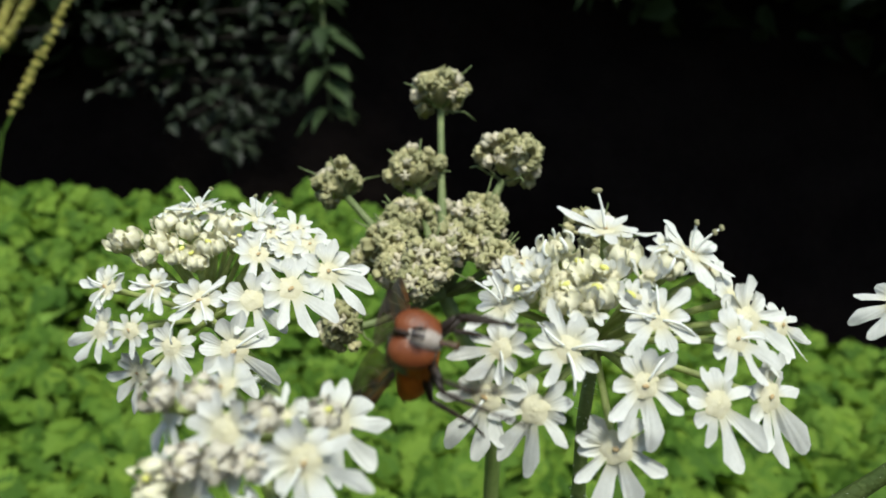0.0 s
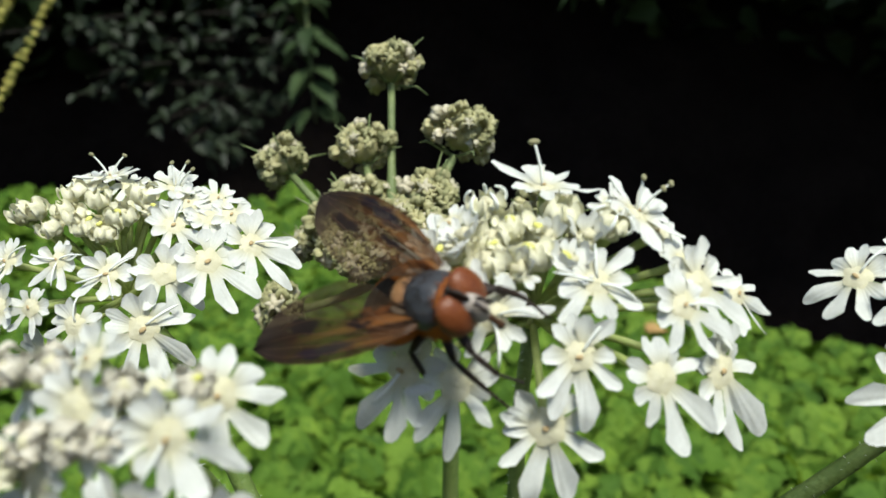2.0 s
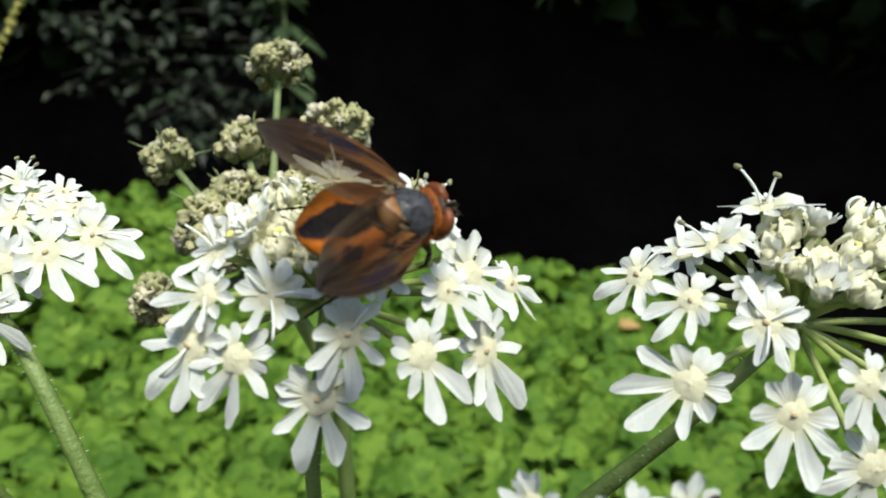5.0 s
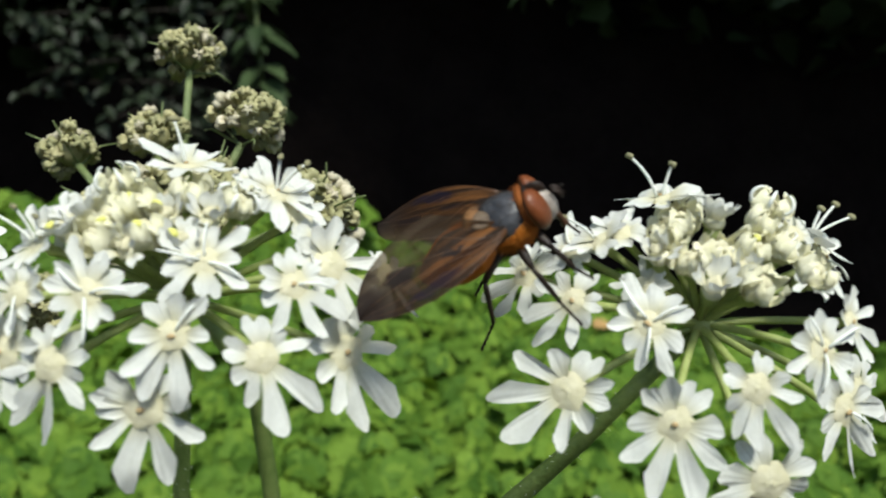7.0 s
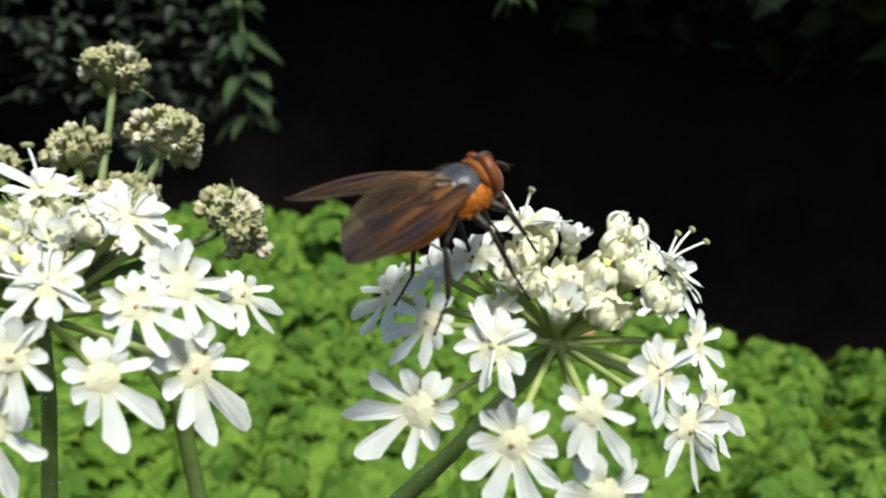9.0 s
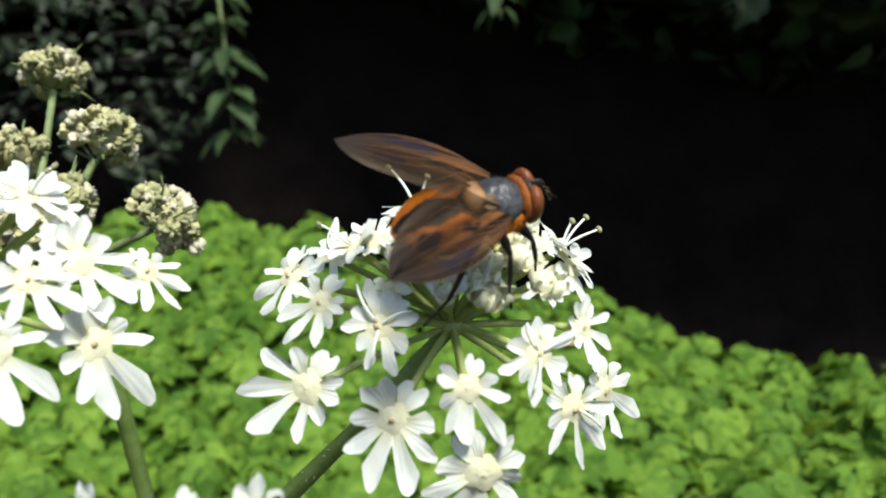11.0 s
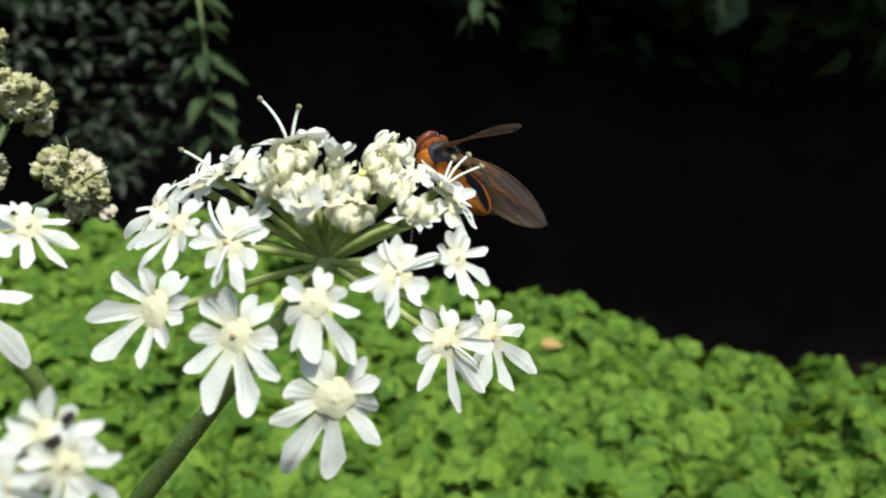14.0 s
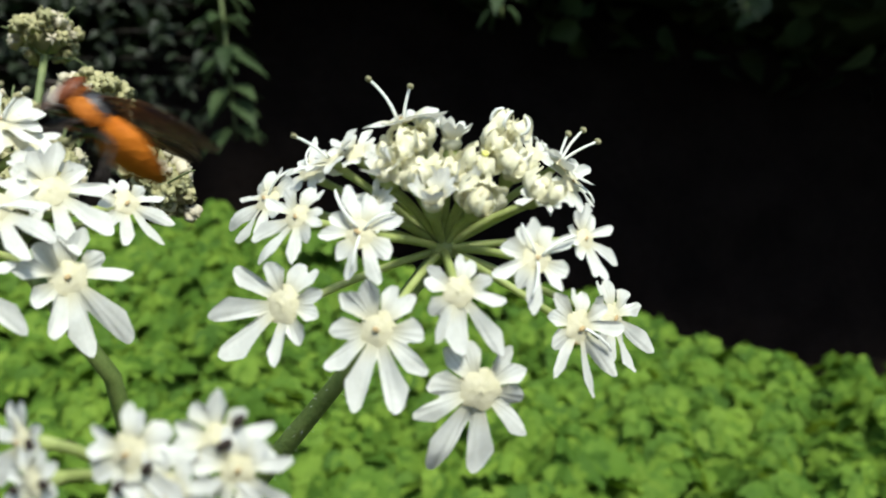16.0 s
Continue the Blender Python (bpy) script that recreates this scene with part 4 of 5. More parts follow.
# ---- leaf stuff ----
def leaf_grid(n=5, tooth=0.10):
    """A toothed ovate leaf of unit length along +Y, folded along its midrib. Returns vertices and faces."""
    verts, faces = [], []
    for i in range(n + 1):
        t = i / n
        w = 0.38 * math.sin(math.pi * min(1, t * 0.93 + 0.07) ** 0.75) ** 0.9
        w *= (1 + tooth * (1 if i % 2 else -1)) * (1.1 - 0.35 * t)
        if i == n:
            w = 0.01
        for x, z in ((-w, 0.10 * w / 0.46), (-w * 0.5, 0.02), (0, -0.03), (w * 0.5, 0.02), (w, 0.10 * w / 0.46)):
            verts.append((x, t, z - 0.28 * t * t))
    for i in range(n):
        for j in range(4):
            a = i * 5 + j
            faces.append((a, a + 1, a + 6, a + 5))
    return np.array(verts), np.array(faces)


def leaves_mesh(name, mat, places, leaf):
    """Many leaves as one mesh; places: (position, direction along the leaf, up, length)."""
    lv, lf = leaf
    verts = np.empty((len(places) * len(lv), 3))
    faces = np.empty((len(places) * len(lf), 4), dtype=int)
    for k, (p, d, up, size) in enumerate(places):
        y = np.array(d, float)
        y /= np.linalg.norm(y)
        x = np.cross(y, up)
        x /= np.linalg.norm(x) + 1e-9
        z = np.cross(x, y)
        verts[k * len(lv):(k + 1) * len(lv)] = np.array(p) + size * (lv[:, :1] * x + lv[:, 1:2] * y + lv[:, 2:] * z)
        faces[k * len(lf):(k + 1) * len(lf)] = lf + k * len(lv)
    me = bpy.data.meshes.new(name)
    me.from_pydata(verts.tolist(), [], faces.tolist())
    me.materials.append(mat)
    me.shade_smooth()
    me.update()
    return me


def bed_top(x, y):
    """Height of the leafy bed: higher towards -X, gently lumpy."""
    h = 0.60 + 0.17 / (1 + math.exp((x - 0.12) / 0.14)) * min(1.0, max(0.0, (y - 0.75) / 0.6))
    h += 0.03 * max(0.0, -x - 0.4)
    # taller plants here and there along the back edge
    for cx, cy, up, wide in ((-0.715, 1.45, 0.050, 0.07), (-0.59, 1.45, 0.036, 0.06), (-0.80, 1.45, -0.03, 0.05), (0.37, 1.33, 0.034, 0.06), (0.49, 1.30, 0.010, 0.06), (0.93, 1.0, 0.01, 0.09)):
        h += up * math.exp(-((x - cx) ** 2 + (y - cy) ** 2) / wide ** 2)
    return h + 0.045 * noise.noise((x * 4.0, y * 4.0, 0.3)) + 0.024 * noise.noise((x * 11.0, y * 11.0, 5.0))


def bed_edge(x):
    """How far back the bed reaches."""
    return 1.62 - 0.26 * max(0.0, min(1.0, (x + 0.1) / 0.6)) - 0.95 * max(0.0, min(0.40, x - 0.5)) + 0.5 * max(0.0, min(0.6, x - 1.4)) + 0.04 * noise.noise((x * 3, 1, 2))


def round_leaf(n=9):
    """A broad leaflet of unit length along +Y with rounded teeth, folded a little along its midrib. Returns vertices and faces."""
    verts, faces = [], []
    for i in range(n + 1):
        t = i / n
        w = 0.43 * max(0.0, math.sin(math.pi * min(1.0, 0.06 + 0.94 * t) ** 0.74)) ** 0.80
        w *= 1 + (0.20 if i % 2 else -0.16)
        if i == n:
            w = 0.03
        for q in (-1, -0.5, 0, 0.5, 1):
            verts.append((w * q, t - 0.05 * abs(q) * (i % 2 == 0), 0.10 * abs(q) * w / 0.46 - 0.20 * t * t + 0.02 * math.sin(5 * t + 3 * q)))
    for i in range(n):
        for j in range(4):
            a = i * 5 + j
            faces.append((a, a + 1, a + 6, a + 5))
    return np.array(verts), np.array(faces)


def leafy_bed():
    r = random.Random(41)
    upper, lower = [], []
    x = -2.9
    while x < 2.9:
        y = 0.18
        while y < 1.75:
            px, py = x + r.uniform(-0.029, 0.029), y + r.uniform(-0.029, 0.029)
            near_view = py > 0.50 and abs(px) < 0.45 + py * 0.85
            # sparser, larger leaves where the bed runs on to both sides
            if py < bed_edge(px) and (near_view or r.random() < 0.20):
                size = r.uniform(0.95, 1.65) * (1.0 if near_view else 2.0)
                top = bed_top(px, py) + r.uniform(-0.036, 0.022) + (0.03 if r.random() < 0.06 else 0.0)
                a0 = r.uniform(0, 6.28)
                # tiers of leaves of three leaflets, the topmost small and steep
                for tier, (count, length, drop, out, flat) in enumerate(((3, 0.017, 0.0, 0.004, 0.35), (4, 0.027, 0.010, 0.011, 0.55), (4, 0.034, 0.030, 0.020, 0.8))):
                    for n in range(count):
                        a = a0 + 6.2832 * n / count + tier * 0.7 + r.uniform(-0.3, 0.3)
                        away = Vector((math.cos(a), math.sin(a), 0))
                        face = (away * (0.75 - 0.35 * flat) + Vector((r.uniform(-.45, .45), -0.16 + r.uniform(-.45, .4), 0.55 + 0.35 * flat))).normalized()
                        along = (away - face * away.dot(face)).normalized()
                        across = face.cross(along)
                        p = Vector((px, py, top - drop * size)) + away * out * size
                        for turn, share in ((0, 1.0), (1.15, 0.78), (-1.15, 0.78)):
                            d = along * math.cos(turn) + across * math.sin(turn)
                            tilt = face + across * (0.22 * math.copysign(1, turn) if turn else 0.0) + Vector((r.uniform(-.12, .12), r.uniform(-.12, .12), 0))
                            upper.append((tuple(p + along * 0.004), tuple(d), tuple(tilt), length * size * share * r.uniform(0.9, 1.12)))
                for n in range(4):
                    a = a0 + n * 1.57 + r.uniform(-0.4, 0.4)
                    lower.append(((px, py, top - r.uniform(0.045, 0.075)), (math.cos(a), math.sin(a), r.uniform(-0.1, 0.15)), (0, -0.3, 1), r.uniform(0.045, 0.065) * (1.0 if near_view else 2.0)))
            y += 0.058
        x += 0.058
    thing("leafy_bed", "dense bed of fresh green leaves with rounded teeth before the dark bank", "plants", kind="stuff", data=leaves_mesh("leafy_bed", LEAF, upper, round_leaf()))
    thing("lower_leaves", "shaded lower leaves of the green bed", "plants", kind="stuff", data=leaves_mesh("lower_leaves", UNDER, lower, leaf_grid(4, 0.1)))
    stems = Shape()
    for k in range(900):
        px, py = r.uniform(-2.8, 2.8), r.uniform(0.2, 1.6)
        if py < bed_edge(px):
            t = bed_top(px, py) - 0.03
            stems.tube([(px + r.uniform(-.03, .03), py, 0.0), (px, py, t * 0.6), (px, py, t)], (0.004, 0.0035, 0.002), 5, False)
    thing("bed_stems", "thin upright green stems under the leaves", "plants", kind="stuff", data=stems.mesh("bed_stems", UNDER))


leafy_bed()


# ---- ground, backdrop bank, trees and bushes added to block light ----
def sheet(name, mat, us, vs, place):
    verts = [place(u, v) for u in us for v in vs]
    faces = [(i * len(vs) + j, (i + 1) * len(vs) + j, (i + 1) * len(vs) + j + 1, i * len(vs) + j + 1) for i in range(len(us) - 1) for j in range(len(vs) - 1)]
    return Shape().add(verts, faces).mesh(name, mat)


def steps(a, b, n):
    return [a + (b - a) * i / n for i in range(n + 1)]


grow = lambda s: math.copysign(abs(s) ** 3, s) * 300
thing("ground", "soil and leaf litter ground, shade put into its dark colour", "ground", kind="structure",
      data=sheet("ground", SOIL, [grow(s) for s in steps(-1, 1, 60)], [grow(s) for s in steps(-1, 1, 60)],
                 lambda x, y: (x, y, 0.03 * noise.noise((x * 0.8, y * 0.8, 0)) - 0.03)))


def bank_place(x, z):
    y = 3.15 + 0.45 * z * 0.5 + 0.22 * noise.noise((x * 1.1, z * 1.4, 3)) + 0.08 * noise.noise((x * 4, z * 5, 7)) + 0.02 * x * x
    return (x, y, z - 0.06)


# backdrop behind the bed, its shade carried by the near-black earth colour
thing("bank", "steep backdrop bank, deep shade put into its near-black colour", "bank", kind="structure",
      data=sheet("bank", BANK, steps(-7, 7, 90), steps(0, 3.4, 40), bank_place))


def leafy_mass(name, label, category, centre, size, count, leaf_size, seed):
    """A light-blocking crown: many leaves over an uneven solid core."""
    r = random.Random(seed)
    places = []
    c, s = np.array(centre), np.array(size)
    core = Shape().ball(centre, [v * 0.86 for v in size], 18, 28, lambda th, ph: 1 + 0.16 * noise.noise((math.cos(ph) * 2 + seed, math.sin(ph) * 2, th * 2)))
    while len(places) < count:
        d = np.array([r.gauss(0, 1), r.gauss(0, 1), r.gauss(0, 1)])
        d /= np.linalg.norm(d)
        lump = 1 + 0.14 * noise.noise((d[0] * 3 + seed, d[1] * 3, d[2] * 3))
        p = c + d * s * lump * r.uniform(0.84, 1.03)
        places.append((p, (r.uniform(-1, 1), r.uniform(-1, 1), r.uniform(-1.2, 0.2)), (d[0] + r.uniform(-.5, .5), d[1], d[2] + 0.3), leaf_size * r.uniform(0.7, 1.3)))
    ob = thing(name, label, category, data=None)
    part("crown", leaves_mesh("crown", CANOPY, places, leaf_grid(3, 0.05)), ob)
    tagged(ob.children[0], kind="stuff")
    part("inner_crown", core, ob, mat=CANOPY)
    foot = (centre[0] * 1.0, centre[1] + 0.2, -0.05)
    part("trunk", Shape().tube(bezier(foot, (centre[0] + 0.2, centre[1] + 0.3, centre[2] * 0.5), (centre[0], centre[1], centre[2]), 10), [0.20 - 0.011 * i for i in range(10)], 14), ob, mat=WOOD)
    return ob


# trees added overhead and to the sides to keep sun and sky off the bank
leafy_mass("tree", "leafy tree added above the bank to shade it", "tree", (-1.9, 3.55, 2.95), (2.7, 2.1, 1.72), 5200, 0.13, 2)
leafy_mass("tree", "leafy tree added above the bank to shade it", "tree", (2.1, 3.62, 3.0), (3.0, 2.6, 1.78), 5800, 0.13, 5)
leafy_mass("tree", "leafy tree added beside the bank to block light", "tree", (-5.2, 3.2, 2.8), (2.3, 2.2, 2.6), 3000, 0.16, 8)
leafy_mass("tree", "leafy tree added beside the bank to block light", "tree", (5.4, 3.2, 2.8), (2.4, 2.2, 2.6), 3000, 0.16, 9)
# bushes added behind the camera, out of view, to cut low sky light
for hx, hy, seed in ((-4.5, -3.5, 12), (-0.5, -5.0, 13), (4.2, -4.0, 14)):
    leafy_mass("bush", "hedge bush added behind the camera to block light", "bush", (hx, hy, 1.0), (2.4, 1.2, 1.3), 2200, 0.16, seed)


# ---- hanging shrub branches before the bank ----
def shrub(name, label, where, twigs, leaf_size, mat, seed, leaf, droop=-0.35, density=26, flat=0.5):
    """Drooping twigs with leaves along them. twigs: (start, end), in metres from where."""
    r = random.Random(seed)
    ob = thing(name, label, "shrub", pose(*where))
    for start, end in twigs:
        a, b = Vector(start), Vector(end)
        mid = (a + b) / 2 + Vector((0, 0, 0.06 * (b - a).length))
        line = bezier(a, mid, b, 10)
        twig = part("twig", Shape().tube(line, [0.005 - 0.0004 * i for i in range(10)], 6), ob, mat=WOOD)
        places = []
        n = int(density * (b - a).length / 0.3)
        for k in range(n):
            t = r.random()
            p = line[int(t * 9)] + Vector((r.uniform(-.04, .04), r.uniform(-.05, .05), r.uniform(-.03, .03)))
            d = Vector((r.uniform(-1, 1), r.uniform(-0.8, 0.2), droop + r.uniform(-0.4, 0.4)))
            places.append((tuple(p), tuple(d), (r.uniform(-.4, .4), -flat + r.uniform(-.4, .3), 0.8), leaf_size * r.uniform(0.65, 1.2)))
        tagged(part("foliage", leaves_mesh("foliage", mat, places, leaf), twig), kind="stuff")
    return ob


def lance_leaf(n=8):
    """A narrow pointed leaf of unit length along +Y, arched and folded along its midrib. Returns vertices and faces."""
    verts, faces = [], []
    for i in range(n + 1):
        t = i / n
        w = 0.005 + 0.235 * math.sin(math.pi * t ** 0.72) * (1 + (0.05 if i % 2 else -0.05))
        for q in (-1, -0.5, 0, 0.5, 1):
            verts.append((w * q, t, 0.30 * abs(q) * w - 0.30 * t * t))
    for i in range(n):
        for j in range(4):
            a = i * 5 + j
            faces.append((a, a + 1, a + 6, a + 5))
    return np.array(verts), np.array(faces)


def leafy_sprig(label, where, height, nodes, size, mat, seed):
    """A hanging stem with rings of long pointed leaves that droop from its joints."""
    r = random.Random(seed)
    ob = thing("hanging_sprig", label, "shrub", pose(*where))
    line = bezier((-0.03, 0.03, height), (-0.01, 0.0, height * 0.5), (0, 0, 0), 12)
    part("twig", Shape().tube(line, [0.0045 - 0.0002 * i for i in range(12)], 6), ob, mat=SEED_STEM)
    places = []
    for k in range(nodes):
        p = line[min(11, int(11 * (k + 0.6) / nodes))]
        turn = r.uniform(0, 6.28)
        for n in range(r.choice((4, 5, 6))):
            a = turn + n * 1.3 + r.uniform(-0.35, 0.35)
            d = Vector((math.cos(a), 0.7 * math.sin(a) - 0.15, r.uniform(-0.75, 0.05)))
            up = (d.x * 0.3 + r.uniform(-.2, .2), -0.35, 0.9)
            places.append((tuple(p + d * 0.008), tuple(d), up, size * r.uniform(0.65, 1.15)))
    tagged(part("foliage", leaves_mesh("foliage", mat, places, lance_leaf()), ob), kind="stuff")
    return ob


IVY_LEAF = leaf_grid(6, 0.04)
IVY_LEAF[0][:, 0] *= 0.85
ivy_twigs = []
for level, x0, x1 in ((1.30, -0.95, -0.30), (1.22, -0.85, -0.25), (1.15, -0.80, -0.22), (1.09, -0.78, -0.30), (1.03, -0.86, -0.34), (0.965, -0.62, -0.36), (0.915, -0.56, -0.40), (0.99, -0.56, -0.28), (1.18, -1.10, -0.70), (1.33, -1.2, -0.55), (0.87, -0.50, -0.44)):
    ivy_twigs.append(((x0 + 0.35 * (x1 - x0), 0.12, level - 1.1 + 0.03), (x0, -0.02, level - 1.1 - 0.015)))
    ivy_twigs.append(((x0 + 0.45 * (x1 - x0), 0.12, level - 1.1 + 0.03), (x1, 0.02, level - 1.1)))
shrub("ivy_shrub", "blue-green shrub hanging before the bank, shade put into its leaf colour", (-0.08, 2.15, 1.1), ivy_twigs, 0.044, IVY, 51, IVY_LEAF, density=26, flat=0.3)
leafy_sprig("leafy sprig with whorls of pointed green leaves", (-0.262, 1.94, 0.945), 0.36, 7, 0.095, SPRIG, 52)
leafy_sprig("drooping green sprig at the top of the bank", (0.345, 1.70, 1.195), 0.16, 4, 0.062, SPRIG, 53)
# this sprig takes the darker ivy colour so that it looks shaded
leafy_sprig("green sprig before the bank, dimmed by its shade-dark leaf colour", (1.10, 2.1, 1.27), 0.16, 4, 0.06, IVY, 54)


def spike_plant():
    """Upright flowering spikes with rings of small yellow-green beads."""
    r = random.Random(61)
    ob = thing("flowering_spikes", "yellow-green beaded dock flower spikes", "plant", pose(-0.96211, 1.60000, 0.00000))
    for foot, low, top in (((0, 0, 0), (0.083, 0.000, 0.909), (0.248, 0.000, 1.197)), ((-0.03, 0.02, 0), (0.083, 0.000, 1.060), (0.167, 0.000, 1.191)), ((-0.06, 0.0, 0), (0.051, 0.000, 1.015), (0.122, 0.000, 1.180))):
        line = bezier(foot, (low[0] - 0.09, low[1], low[2] * 0.6), low, 12) + bezier(low, (Vector(low) + Vector(top)) / 2, top, 13)[1:]
        spike = part("spike", Shape().tube(line, [0.0030 - 0.00008 * i for i in range(24)], 6), ob, mat=UNDER)
        s = Shape()
        for n in range(210):
            t = 0.55 + 0.45 * r.random()
            j = t * 22.99
            p = line[int(j)].lerp(line[int(j) + 1], j % 1)
            ring = round(j * 1.5) / 1.5
            p = line[int(ring)].lerp(line[min(23, int(ring) + 1)], ring % 1) + Vector((r.uniform(-1, 1), r.uniform(-1, 1), r.uniform(-.7, .7))) * 0.0062
            s.ball(p, r.uniform(0.0034, 0.0052), 4, 6)
        tagged(part("bead", s, spike, "rings of small beads", mat=SPIKE), kind="stuff")


spike_plant()


# one dry leaf lying on the bed
DRY = material("dry_leaf", (0.34, 0.20, 0.07), (0.48, 0.32, 0.13), 60, 0.7, 0.2, 0.2, bump=0.4, bump_scale=900)
thing("fallen_leaf", "small dry yellowish leaf lying on the green bed", "leaf", data=leaves_mesh("fallen_leaf", DRY, [((0.309, 1.053, 0.640), (0.95, -0.2, 0.12), (0.1, -0.5, 1), 0.030)], leaf_grid(6, 0.05)))

# ---- what moves ----
def motions():
    walk(head_b, [
    (0, pose(0.01063, 0.05050, 0.88620, -0.9, -1.0, -1.8)),
    (0.5, pose(0.01070, 0.05084, 0.88619, -1.1, -0.7, -1.2)),
    (1, pose(0.01091, 0.05044, 0.88620, -0.2, -0.5, -0.3)),
    (1.5, pose(0.01109, 0.05004, 0.88613, -0.1, -1.1, -1.7)),
    (2, pose(0.01080, 0.04991, 0.88625, -0.2, -0.2, -1.7)),
    (2.5, pose(0.01092, 0.05032, 0.88608, -0.4, -0.9, -2.2)),
    (3, pose(0.01096, 0.05086, 0.88611, 2.1, -1.5, -1.2)),
    (5.5, pose(0.01112, 0.05060, 0.88614, 0.1, 2.9, 3.6)),
    (6, pose(0.01174, 0.05019, 0.88639, 0.5, 0.4, 1.1)),
    (6.5, pose(0.01127, 0.05050, 0.88616, -1.0, 0.2, 0.7)),
    (7, pose(0.01091, 0.05104, 0.88628, -0.2, 1.1, -0.0)),
    (7.5, pose(0.01130, 0.04965, 0.88645, 0.7, 1.1, 2.3)),
    (8, pose(0.01148, 0.04937, 0.88640, 1.0, 0.7, 1.0)),
    (8.5, pose(0.01119, 0.04991, 0.88592, -0.9, -0.6, 0.4)),
    (9, pose(0.01091, 0.05051, 0.88620, 0.3, 0.8, 1.3)),
    (9.5, pose(0.01106, 0.05055, 0.88592, 0.6, -0.6, -0.1)),
    (12, pose(0.01190, 0.04892, 0.88671, -0.9, 0.1, 2.3)),
    (12.5, pose(0.01221, 0.04975, 0.88656, -1.2, 0.7, -0.8)),
    (13, pose(0.01289, 0.04968, 0.88587, -0.9, 0.3, -0.6)),
    (13.5, pose(0.01347, 0.04965, 0.88544, -0.7, -0.2, -0.4)),
    (14, pose(0.01293, 0.04980, 0.88550, -0.5, -0.6, -0.1)),
    (14.5, pose(0.01269, 0.05004, 0.88667, -0.2, -1.0, 0.1)),
    (15, pose(0.01080, 0.05151, 0.88694, -1.0, 1.2, 0.1)),
    (15.5, pose(0.01108, 0.05012, 0.88685, 1.1, -0.0, -0.1)),
    (16, pose(0.01086, 0.05157, 0.88697, 2.2, -1.1, -1.8)),
    ])
    walk(head_c, [
    (0, pose(0.04003, 0.05066, 0.88600, 0.5, -0.3, 3.8)),
    (1.5, pose(0.04003, 0.05066, 0.88600, 0.5, -0.3, 3.8)),
    (2, pose(0.04003, 0.05066, 0.88520, 0.5, -0.3, 3.8)),
    (2.5, pose(0.04003, 0.05066, 0.88520, 0.5, -0.3, 3.8)),
    (3, pose(0.04062, 0.05116, 0.88580, 1.6, -4.4, 1.9)),
    (5.5, pose(0.04058, 0.04975, 0.88426, 0.5, 0.4, 1.9)),
    (6, pose(0.04073, 0.04961, 0.88459, 1.7, -0.9, 0.9)),
    (6.5, pose(0.03938, 0.04875, 0.88473, 1.7, -0.0, 8.0)),
    (7, pose(0.04056, 0.05054, 0.88430, 0.1, -1.3, -1.4)),
    (7.5, pose(0.04036, 0.04788, 0.88468, -1.0, -1.6, 1.0)),
    (8, pose(0.04091, 0.04862, 0.88410, -2.1, -1.7, 0.0)),
    (8.5, pose(0.04102, 0.04914, 0.88403, 1.0, -0.5, 0.5)),
    (9, pose(0.04110, 0.05004, 0.88410, 1.4, -0.5, -0.7)),
    (9.5, pose(0.04108, 0.04962, 0.88396, 1.1, -1.0, -1.4)),
    (12, pose(0.04114, 0.05069, 0.88378, 4.4, 1.9, 0.9)),
    (12.5, pose(0.04116, 0.05043, 0.88379, 3.9, 1.8, 2.2)),
    (13, pose(0.04094, 0.05038, 0.88374, 1.3, 2.6, 1.3)),
    (13.5, pose(0.04055, 0.05125, 0.88404, -0.5, 2.3, -1.8)),
    (14, pose(0.04024, 0.05155, 0.88422, -2.5, 1.4, -3.5)),
    (14.5, pose(0.04091, 0.05086, 0.88408, -3.2, 1.8, -3.7)),
    (15, pose(0.04044, 0.05044, 0.88460, -3.1, 0.8, -3.9)),
    (15.5, pose(0.04012, 0.05025, 0.88531, -6.2, -0.5, -5.0)),
    (16, pose(0.03987, 0.05050, 0.88571, -1.0, -1.2, -1.3)),
    ])
    walk(head_d, [
    (0, pose(-0.00811, 0.03626, 0.88569, -1.3, 1.2, -0.3)),
    (0.5, pose(-0.00808, 0.03712, 0.88538, -0.3, 0.3, 0.1)),
    (1, pose(-0.00795, 0.03712, 0.88537, 0.7, -0.5, 0.3)),
    (1.5, pose(-0.00763, 0.03679, 0.88535, 1.2, -1.0, 0.1)),
    (2, pose(-0.00767, 0.03678, 0.88528, 0.3, -0.4, -0.2)),
    (2.5, pose(-0.00733, 0.03589, 0.88528, -1.1, -0.5, -0.0)),
    (3, pose(-0.00706, 0.03560, 0.88550, 0.6, 0.9, -0.1)),
    (5.2, pose(-0.01156, 0.03610, 0.88450, 0.6, 0.9, -0.1)),
    (16, pose(-0.01156, 0.03610, 0.88450, 0.6, 0.9, -0.1)),
    ])
